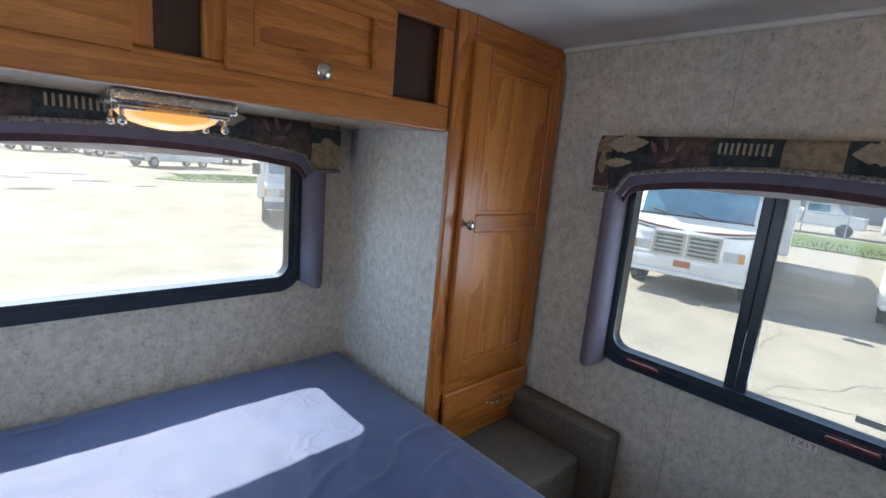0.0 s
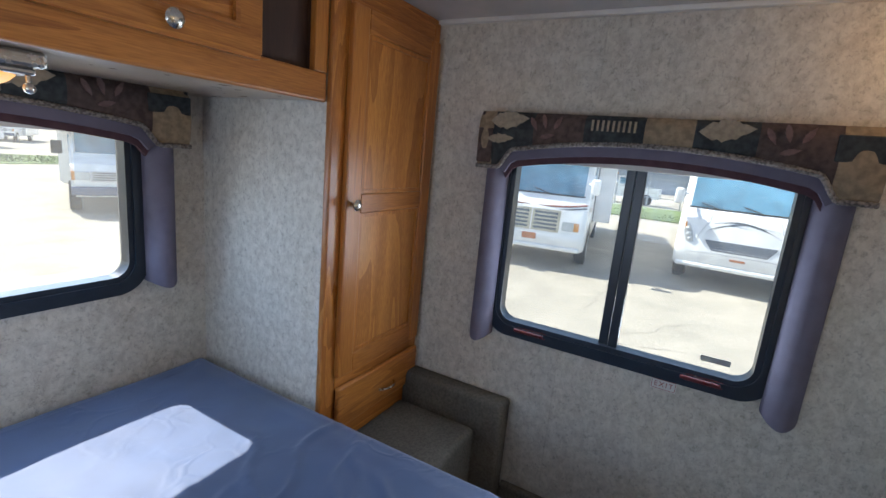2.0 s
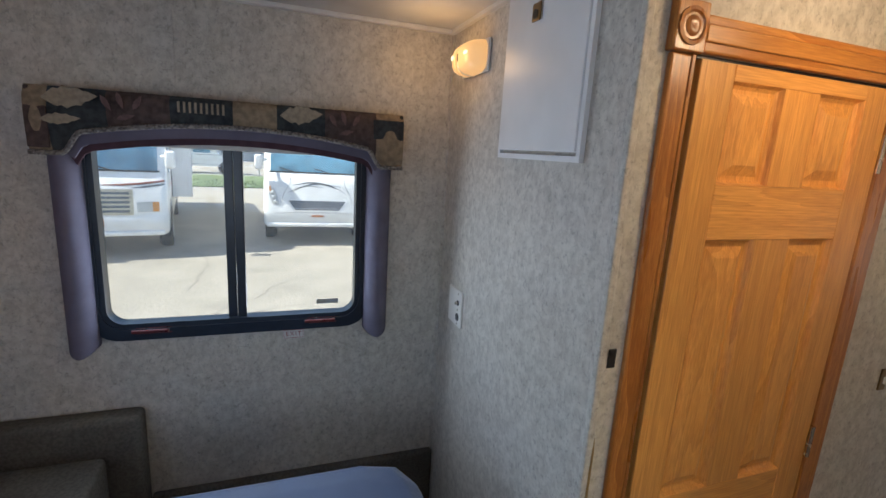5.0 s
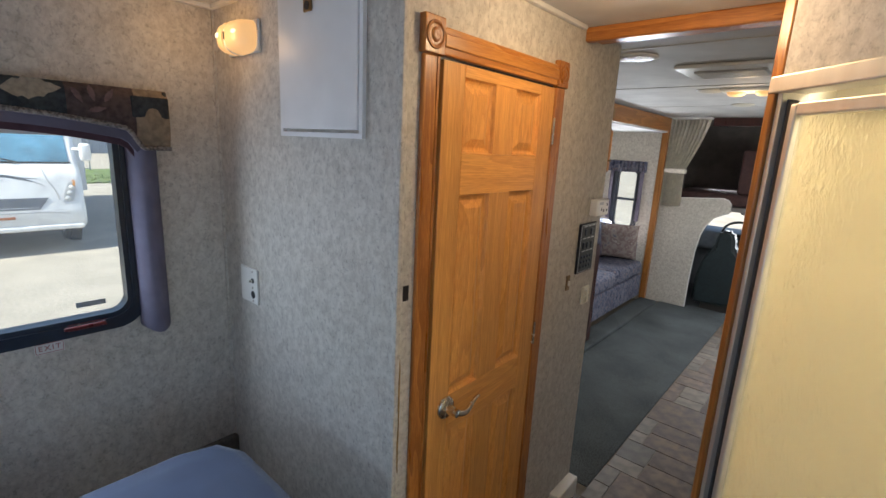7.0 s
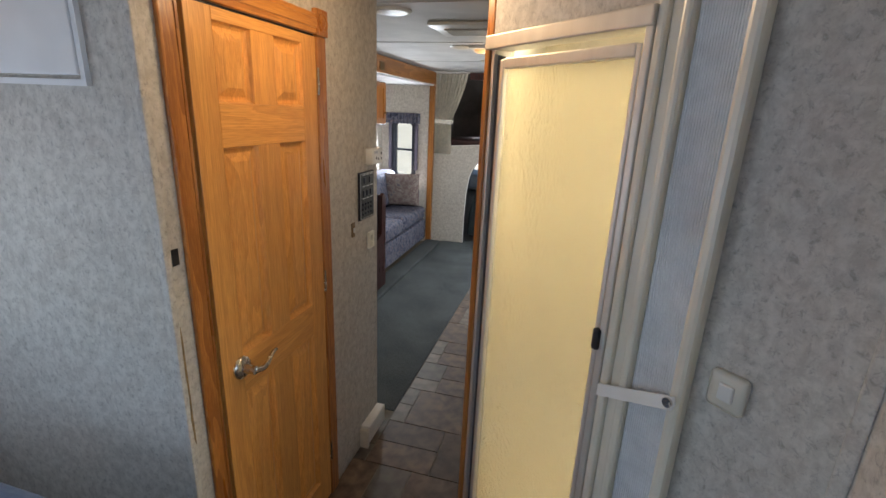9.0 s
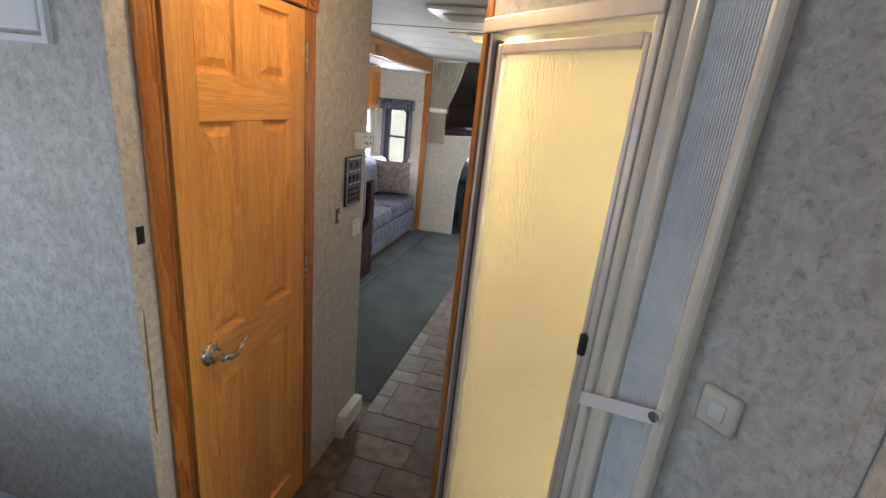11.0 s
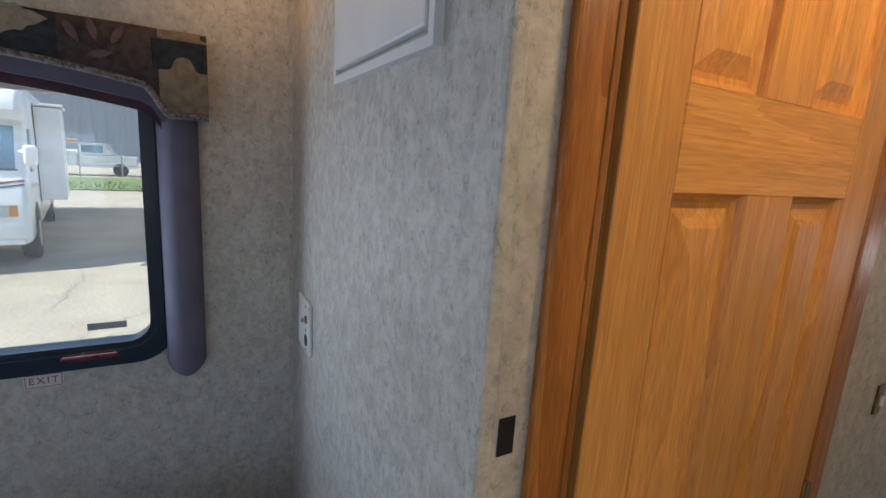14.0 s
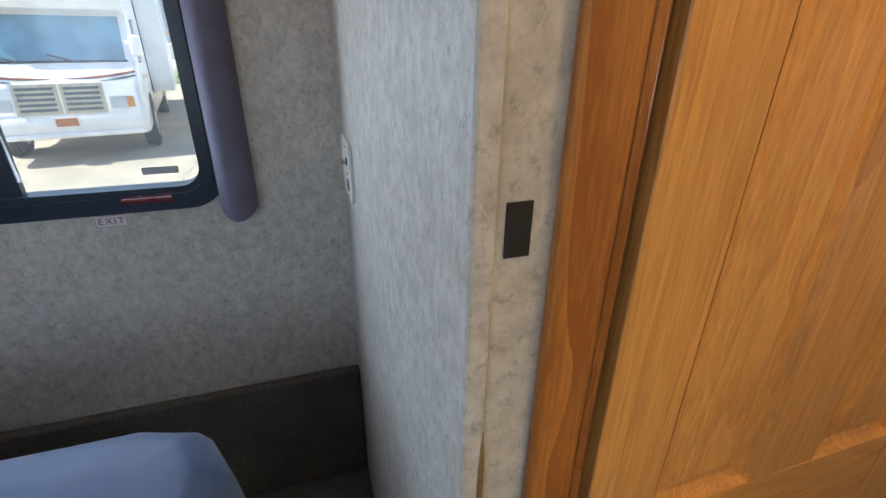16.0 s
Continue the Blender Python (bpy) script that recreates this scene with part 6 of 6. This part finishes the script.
def coach(style, length, m, label):
    """A class A motorhome: nose at x = 0, body towards +x, wheels on z = 0."""
    root = tagged(new("motorhome"), label, "motorhome", group="motorhomes in the yard")
    W = 1.22
    bulge = style == "bunk"
    if bulge:
        prof = [(0.30, 0.42), (0.05, 0.46), (-0.02, 0.62), (-0.02, 0.80), (0.04, 0.88), (0.10, 1.30), (0.28, 1.55), (0.42, 1.68), (0.78, 2.44), (0.52, 2.52), (0.46, 2.68), (0.60, 2.98), (0.85, 3.14), (1.3, 3.18), (length, 3.12), (length, 0.55), (2.2, 0.55), (2.1, 0.42)]
        ws = ((0.42, 1.70), (0.775, 2.42))
    else:
        prof = [(0.30, 0.44), (0.05, 0.48), (-0.02, 0.62), (-0.01, 0.86), (0.06, 1.02), (0.10, 1.40), (0.24, 1.64), (0.34, 1.72), (0.72, 2.50), (0.85, 2.78), (1.1, 3.05), (1.6, 3.14), (length, 3.1), (length, 0.55), (2.2, 0.55), (2.1, 0.44)]
        ws = ((0.345, 1.74), (0.715, 2.48))
    bm = prism(bmesh.new(), prof, "y", -W, W)
    es = [e for e in bm.edges if abs(abs(e.verts[0].co.y) - W) < 1e-4 and abs(e.verts[0].co.y - e.verts[1].co.y) < 1e-4 and min(v.co.x for v in e.verts) < 1.4]
    bmesh.ops.bevel(bm, geom=es, offset=0.11, segments=3, affect="EDGES", profile=0.5)
    part("body", bm, "coach_white", root, smooth=True)

    def slab(y0, y1, a, b, out, thick, m_, name, par=root, lab=""):
        """A flat piece on the slope of the nose between points a and b (x, z)."""
        ax, az = a
        bx, bz = b
        nx, nz = -(bz - az), (bx - ax)
        ln = math.hypot(nx, nz)
        nx, nz = nx / ln, nz / ln
        p = prism(bmesh.new(), [(ax + nx * out, az + nz * out), (bx + nx * out, bz + nz * out), (bx + nx * (out + thick), bz + nz * (out + thick)), (ax + nx * (out + thick), az + nz * (out + thick))], "y", y0, y1)
        return part(name, p, m_, par, lab)
    def nose_x(z):
        """How far back the nose lies at a height."""
        for (xa, za), (xb, zb_) in zip(prof, prof[1:]):
            if za <= z <= zb_:
                return xa + (xb - xa) * (z - za) / (zb_ - za)
        return 0.0

    wsh = slab(-1.06, 1.06, ws[0], ws[1], -0.012, 0.022, "sky_tinted_glass", "windshield")
    slab(-1.09, 1.09, (ws[0][0] - 0.01, ws[0][1] - 0.03), (ws[0][0] + 0.003, ws[0][1]), 0.0, 0.018, "rubber", "lower_seal", wsh)
    for y in (-0.35, 0.45):
        bm = tube(bmesh.new(), (ws[0][0] - 0.06, y, ws[0][1] - 0.02), (ws[0][0] + 0.01, y + 0.42, ws[0][1] + 0.10), 0.012, n=6)
        part("wiper", bm, "rubber", root)
    if bulge:
        for s in (-1, 1):
            y0, y1 = (0.015, 0.64) if s > 0 else (-0.64, -0.015)
            g = slab(y0, y1, (0.035, 0.86), (0.115, 1.35), 0.0, 0.03, "grille_champagne", "grille", root, "champagne slatted grille")
            for k in range(5):
                f = 0.10 + 0.175 * k
                slab(y0 + 0.06, y1 - 0.05, (0.035 + 0.08 * f, 0.86 + 0.49 * f), (0.035 + 0.08 * (f + 0.095), 0.86 + 0.49 * (f + 0.095)), 0.028, 0.008, "coach_dark", "grille_slot", g)
            h = slab(*((0.70, 1.06) if s > 0 else (-1.06, -0.70)), (0.05, 0.92), (0.075, 1.12), -0.005, 0.03, "lamp_lens", "headlight")
            slab(*((0.96, 1.07) if s > 0 else (-1.07, -0.96)), (0.05, 0.93), (0.075, 1.11), 0.024, 0.01, "amber_lens", "turn_signal", h)
            # swooping stripes on the nose
            for z, r_, m_ in ((1.425, 0.024, "coach_red"), (1.36, 0.020, "coach_dark")):
                k0 = 0.10 if m_ == "coach_red" else 0.62
                ys = [k0 + (1.17 - k0) * f / 16 for f in range(17)]
                bm = bmesh.new()
                sweep(bm, [(nose_x(z + 0.10 * (y - 0.2) ** 2) - 0.002, s * y, z + 0.10 * (y - 0.2) ** 2) for y in ys], [r_ * min(1.0, 0.25 + f / 8) for f in range(17)], 8)
                part("stripe", bm, m_, root)
        part("number_plate", block(-0.032, -0.018, -0.16, 0.16, 0.66, 0.80, 0.004), "plate_orange", root, "orange and white number plate")
        # plain badge bars in place of the maker's name
        for k in range(3):
            part("badge", block(0.462 + 0.0, 0.50, -0.36 + 0.27 * k, -0.14 + 0.27 * k, 2.64, 2.72, 0.01), "coach_grey", root)
        for k in range(5):
            part("clearance_light", block(0.74, 0.80, -0.5 + 0.25 * k - 0.04, -0.5 + 0.25 * k + 0.04, 3.09, 3.13, 0.01), "coach_red", root)
    else:
        def plate(pts, thick, m_, name, par=root, lab="", lift=0.004):
            """A shaped piece lying on the nose, from (y, z) corners."""
            bm = bmesh.new()
            front = [bm.verts.new((nose_x(z) - lift - thick, y, z)) for y, z in pts]
            back = [bm.verts.new((nose_x(z) + 0.01, y, z)) for y, z in pts]
            bm.faces.new(front)
            bm.faces.new(back[::-1])
            for k in range(len(pts)):
                bm.faces.new((front[k], front[k - 1], back[k - 1], back[k]))
            bmesh.ops.recalc_face_normals(bm, faces=bm.faces)
            return part(name, bm, m_, par, lab)
        g = plate([(-0.50, 0.865), (0.50, 0.865), (0.66, 1.08), (-0.66, 1.08)], 0.010, "coach_dark", "lower_grille", root, "dark mesh grille")
        for k in range(4):
            z = 0.90 + 0.045 * k
            plate([(-0.50 - 0.03 * k, z), (0.50 + 0.03 * k, z), (0.51 + 0.03 * k, z + 0.012), (-0.51 - 0.03 * k, z + 0.012)], 0.004, "coach_grey", "grille_bar", g, lift=0.014)
        for s in (-1, 1):
            h = plate([(s * 0.86, 0.98), (s * 1.02, 1.00), (s * 1.10, 1.22), (s * 1.05, 1.38), (s * 0.98, 1.36), (s * 0.90, 1.16)], 0.016, "coach_grey", "headlight")
            for k in range(3):
                z = 1.05 + 0.105 * k
                bm = bmesh.new()
                bmesh.ops.create_uvsphere(bm, u_segments=14, v_segments=8, radius=0.05, matrix=pose(nose_x(z) - 0.006, s * (0.945 + 0.04 * k), z))
                part("lamp", bm, "lamp_lens", h, smooth=True)
            plate([(s * 1.04, 1.30), (s * 1.08, 1.28), (s * 1.09, 1.38), (s * 1.05, 1.42)], 0.020, "amber_lens", "turn_signal", h)
            # hood edge falling towards the grille
            pts = [(s * (0.62 + 0.20 * f / 8 - 0.02 * math.sin(f * 0.8)), 1.62 - 0.60 * f / 8) for f in range(9)]
            bm = bmesh.new()
            sweep(bm, [(nose_x(z) - 0.002, y, z) for y, z in pts], 0.011, 6)
            part("hood_seam", bm, "coach_grey", root)
        # thin dark swooshes across the hood
        for k, (y0, z0, rise, drop, r_) in enumerate(((0.62, 1.30, 0.20, 0.05, 0.012), (0.55, 1.44, 0.10, 0.16, 0.010), (0.30, 1.50, 0.05, 0.24, 0.008), (0.66, 1.22, 0.22, 0.02, 0.007))):
            pts = []
            for f in range(15):
                q = f / 14
                pts.append((y0 - 1.15 * q * (1 - 0.1 * k), min(1.62, z0 + rise * math.sin(math.pi * min(1.0, q * 1.3) * 0.62) - drop * q * q)))
            bm = bmesh.new()
            sweep(bm, [(nose_x(z) - 0.003, y, z) for y, z in pts], [r_ * (0.35 + math.sin(math.pi * f / 14)) for f in range(15)], 6)
            part("stripe", bm, "coach_dark", root)
        part("emblem", block(-0.035, -0.012, -0.14, 0.14, 0.70, 0.75, 0.01), "plate_orange", root)
        plate([(-0.95, 0.77), (-0.62, 0.80), (0.62, 0.80), (0.95, 0.77), (0.95, 0.785), (0.62, 0.82), (-0.62, 0.82), (-0.95, 0.785)], 0.006, "coach_grey", "bumper_crease")
    part("bumper_lip", block(-0.05, 0.25, -1.15, 1.15, 0.46, 0.56, 0.04, 3), "coach_white", root, smooth=True)
    for s in (-1, 1):
        mr_ = part("side_mirror", block(-0.02, 0.16, s * 1.30 - 0.09, s * 1.30 + 0.09, 1.78, 2.12, 0.05, 3), "coach_white", root, smooth=True)
        part("mirror_arm", tube(bmesh.new(), (0.3, s * 1.15, 2.0), (0.08, s * 1.30, 2.0), 0.03), "coach_white", mr_)
        for x0, x1, z0, z1 in ((0.95, 1.45, 1.65, 2.35), (4.6, 5.3, 1.75, 2.4), (6.2, 7.0, 1.75, 2.4), (length - 1.1, length - 0.5, 1.7, 2.5)):
            wi = part("window", block(x0, x1, s * W - 0.02, s * W + 0.012, z0, z1, 0.004), "sky_tinted_glass", root)
            part("window_frame", ring(bmesh.new(), [(x0 - 0.03, z0 - 0.03), (x1 + 0.03, z0 - 0.03), (x1 + 0.03, z1 + 0.03), (x0 - 0.03, z1 + 0.03)], [(x0, z0), (x1, z0), (x1, z1), (x0, z1)], "y", s * W - 0.005, s * W + 0.018), "rubber", wi)
        for x, r in ((1.35, 0.44), (length - 3.0, 0.44)):
            part("wheel_arch", tube(bmesh.new(), (x, s * (W - 0.16), 0.50), (x, s * (W + 0.008), 0.50), 0.54, n=24), "rubber", root)
            wheel(root, x, s * (W - 0.11), r, 0.26)
        for k in range(9):
            x = 0.9 + 0.55 * k
            part("side_stripe", prism(bmesh.new(), [(x, 1.34 - 0.03 * k), (x + 0.56, 1.31 - 0.03 * k), (x + 0.56, 1.38 - 0.03 * k), (x, 1.42 - 0.03 * k)], "y", s * W - 0.004, s * W + 0.006), "coach_red" if bulge else "coach_grey", root)
        part("skirt", block(2.3, length - 0.05, s * W - 0.01, s * W + 0.008, 0.55, 0.95), "coach_tan" if bulge else "coach_grey", root)
    # slide-out room standing open on the near flank
    sl = part("slide_room", block(2.5, 4.2, -W - 0.45, -W + 0.01, 0.95, 2.85, 0.01), "coach_white", root)
    part("slide_seal", block(2.46, 4.24, -W - 0.02, -W + 0.006, 0.91, 2.89), "rubber", sl)
    part("slide_topper", block(2.45, 4.25, -W - 0.5, -W, 2.87, 2.93, 0.02), "coach_white", sl)
    part("roof_unit", block(3.0, 4.0, -0.35, 0.35, 3.13, 3.40, 0.08, 3), "coach_white", root, smooth=True)
    part("roof_vent", block(5.2, 5.7, -0.3, 0.2, 3.12, 3.25, 0.04), "coach_white", root)
    root.matrix_world = m
    return root


coach("bunk", 9.2, pose(9.85, 2.08, G, 0, 0, 9), "white motorhome with a champagne grille and red stripe")
coach("plain", 9.6, pose(11.0, -2.08, G, 0, 0, -2), "white motorhome with round headlights and a dark lower grille")
coach("plain", 9.0, pose(14.2, 7.3, G, 0, 0, 30), "white motorhome with dark swoosh stripes, parked aslant")


def cutaway(m, label, hood, length=7.0):
    """A class C motorhome on a van nose: nose at x = 0, body towards +x."""
    root = tagged(new("camper_van"), label, "camper van", group="camper vans in the yard")
    nose = prism(bmesh.new(), [(0.05, 0.45), (0.0, 0.7), (0.02, 1.15), (0.12, 1.28), (0.95, 1.45), (1.0, 1.5), (1.75, 2.05), (3.0, 2.05), (3.0, 0.45)], "y", -0.95, 0.95)
    bmesh.ops.bevel(nose, geom=[e for e in nose.edges if abs(abs(e.verts[0].co.y) - 0.95) < 1e-4 and abs(e.verts[0].co.y - e.verts[1].co.y) < 1e-4], offset=0.08, segments=3, affect="EDGES")
    part("nose", nose, hood, root, smooth=True)
    box = prism(bmesh.new(), [(2.6, 0.5), (2.6, 2.0), (1.2, 2.05), (0.95, 2.2), (1.0, 2.75), (1.4, 3.05), (length, 3.0), (length, 0.5)], "y", -1.2, 1.2)
    bmesh.ops.bevel(box, geom=box.edges[:], offset=0.06, segments=2, affect="EDGES")
    part("coach_body", box, "coach_white", root, smooth=True)
    part("windshield", prism(bmesh.new(), [(1.04, 1.50), (1.74, 2.03), (1.70, 2.06), (1.0, 1.53)], "y", -0.82, 0.82), "sky_tinted_glass", root)
    gr = part("grille", block(-0.03, 0.03, -0.55, 0.55, 0.85, 1.12, 0.01), "coach_grey", root)
    for k in range(4):
        part("grille_slot", block(-0.036, -0.028, -0.5, 0.5, 0.885 + 0.058 * k, 0.915 + 0.058 * k), "coach_dark", gr)
    for s in (-1, 1):
        part("headlight", block(-0.02, 0.06, s * 0.72 - 0.15, s * 0.72 + 0.15, 0.88, 1.10, 0.02), "lamp_lens", root)
        part("turn_signal", block(-0.01, 0.08, s * 0.90 - 0.04, s * 0.90 + 0.04, 0.88, 1.10, 0.01), "amber_lens", root)
        part("side_mirror", block(1.15, 1.25, s * 1.2 - 0.12, s * 1.2 + 0.12, 1.45, 1.80, 0.03), "rubber", root)
        for x in (0.85, length - 2.0):
            wheel(root, x, s * 0.88, 0.40, 0.25)
        part("cab_window", block(1.65, 2.4, s * 0.95 - 0.02, s * 0.95 + 0.012, 1.5, 1.95, 0.01), "sky_tinted_glass", root)
        for x in (3.4, 5.2):
            part("window", block(x, x + 0.8, s * 1.2 - 0.02, s * 1.2 + 0.012, 1.75, 2.3, 0.01), "sky_tinted_glass", root)
        part("side_stripe", prism(bmesh.new(), [(2.7, 1.3), (length - 0.1, 1.1), (length - 0.1, 1.35), (2.7, 1.42)], "y", s * 1.2 - 0.004, s * 1.2 + 0.006), "van_blue" if hood == "van_blue" else "coach_grey", root)
    part("bumper", block(-0.12, 0.1, -0.95, 0.95, 0.5, 0.72, 0.04, 3), "van_blue" if hood == "coach_white" else "wheel_steel", root, smooth=True)
    root.matrix_world = m
    return root


van = cutaway(pose(6.15, 12.2, G, 0, 0, 68), "white camper van with a blue bumper facing the yard", "coach_white", 7.0)
far = cutaway(pose(6.3, 39.5, G, 0, 0, 30), "distant white camper van across the yard", "coach_white", 7.5)
for x, y, a in ((4.6, 53, 24), (-0.5, 55.5, 38), (15.5, 50, 60), (-6, 57, 45), (20.5, 43, 80), (-12, 56, 40), (24, 36, 85)):
    copy_thing(far, pose(x, y, G, 0, 0, a))
for x, y, a in ((10.2, 52, 35), (1.8, 57.5, 30), (-9, 60, 45)):
    coach("plain", 9.0, pose(x, y, G, 0, 0, a), "distant white motorhome across the yard")

# warehouse, fence, truck, pole and wire beyond the grass
shed = thing("warehouse", "long grey metal warehouse with a low dark roof edge", "warehouse")
part("wall", block(58, 80, -60, 75, G, 7.0), "shed_wall", shed)
part("roof", block(57.6, 80.5, -60.4, 75.4, 7.0, 7.45, 0.05), "shed_roof", shed)
bm = bmesh.new()
for k in range(180):
    cube(bm, 57.93, 58.0, -60 + 0.75 * k, -59.9 + 0.75 * k, G, 7.0)
tagged(part("wall_rib", bm, "shed_wall", shed), kind="stuff")
fence = thing("fence", "galvanised wire fence behind the grass strip", "fence")
for k in range(20):
    part("post", tube(bmesh.new(), (33, -8 + 2.0 * k, G), (33, -8 + 2.0 * k, G + 2.0), 0.035, n=8), "galvanised", fence)
for z in (0.15, 0.75, 1.35, 1.95):
    part("rail", tube(bmesh.new(), (33, -8, G + z), (33, 30, G + z), 0.022, n=6), "galvanised", fence)
trk = thing("pickup_truck", "white utility truck parked behind the fence", "truck", at=(36, 2.0, G))
part("cab", prism(bmesh.new(), [(-0.5, 0.5), (-0.5, 1.2), (0.6, 1.3), (1.1, 1.95), (2.3, 1.95), (2.4, 1.2), (2.4, 0.5)], "x", -0.9, 0.9), "coach_white", trk)
part("bed", block(-0.95, 0.95, 2.45, 5.2, 0.6, 1.5, 0.03), "coach_white", trk)
part("window", block(-0.93, 0.93, 1.15, 2.2, 1.4, 1.85), "sky_tinted_glass", trk)
for y in (0.3, 4.2):
    wheel_m = Matrix.Translation((-0.8, y, 0.4)) @ pose(0, 0, 0, 0, 90)
    part("wheel", lathe(bmesh.new(), [(0.2, -0.12), (0.4, -0.12), (0.4, 0.12), (0.2, 0.12)], wheel_m, 20), "rubber", trk, smooth=True)
part("ladder_rack", tube(bmesh.new(), (0, 2.5, 2.1), (0, 5.0, 2.1), 0.05), "amber_lens", trk)
pole = thing("utility_pole", "tall grey utility pole with wires", "pole")
part("mast", tube(bmesh.new(), (40, 10.2, G), (40, 10.2, 13.5), 0.20, 0.14), "galvanised", pole)
for s, y1 in ((1, 50), (-1, -40)):
    bm = bmesh.new()
    pts = [Vector((40, 10.2 + (y1 - 10.2) * k / 14, 12.6 - 1.5 * math.sin(math.pi * k / 14))) for k in range(15)]
    sweep(bm, pts, 0.025, 5)
    part("wire", bm, "rubber", pole)
tree = thing("bare_tree", "small bare tree beside the warehouse", "tree", at=(52, -0.5, G))
bm = tube(bmesh.new(), (0, 0, 0), (0.1, 0, 2.6), 0.14, 0.08, 8)
part("trunk", bm, "bark", tree)
random.seed(8)


def limb(bm, p, d, ln, r, depth):
    q = p + d * ln
    tube(bm, p, q, r, r * 0.6, 5)
    if depth:
        for _ in range(3):
            nd = (d + Vector((random.uniform(-0.7, 0.7), random.uniform(-0.7, 0.7), random.uniform(-0.1, 0.5)))).normalized()
            limb(bm, q, nd, ln * random.uniform(0.6, 0.8), r * 0.6, depth - 1)


for k in range(5):
    bm = bmesh.new()
    a = k * 1.26
    limb(bm, Vector((0.1, 0, 2.2 + 0.1 * k)), Vector((0.6 * math.cos(a), 0.6 * math.sin(a), 0.9)).normalized(), 1.3, 0.06, 3)
    part("limb", bm, "bark", tree)

# ---- floor tiles of the passage, piece by piece ----
random.seed(21)
floor_ob = bpy.data.objects["floor"]
tile_me = {}


def tile(x0, x1, y0, y1):
    k = (round(x1 - x0, 3), round(y1 - y0, 3))
    if k not in tile_me:
        bm = block(-k[0] / 2 + 0.0025, k[0] / 2 - 0.0025, -k[1] / 2 + 0.0025, k[1] / 2 - 0.0025, 0.0, 0.004)
        me = bpy.data.meshes.new("tile")
        bm.to_mesh(me)
        bm.free()
        me.materials.append(M["tile_pale" if max(k) < 0.2 else "tile"])
        tile_me[k] = me
    ob = new("tile", tile_me[k])
    ob.location = ((x0 + x1) / 2, (y0 + y1) / 2, 0.0)
    ob.parent = floor_ob


# a running pattern of big squares, half pieces and small squares
u = 0.152
y = -6.25
row = 0
while y < -1.9:
    x = -0.64 + (0.0 if row % 2 == 0 else u * 0.5)
    k = row % 3
    while x < 0.255 - 0.01:
        w = u * (2 if k % 3 != 2 else 1)
        xe = min(x + w, 0.255 if y > -2.98 else 0.20)
        if xe - x > 0.02:
            if k % 3 == 1:
                tile(x, xe, y, y + u)
                tile(x, xe, y + u, y + 2 * u)
            elif k % 3 == 2:
                tile(x, xe, y, y + 1.25 * u)
                tile(x, xe, y + 1.25 * u, y + 2 * u)
            else:
                tile(x, xe, y, y + 2 * u)
        x += w
        k += 1
    y += 2 * u
    row += 1
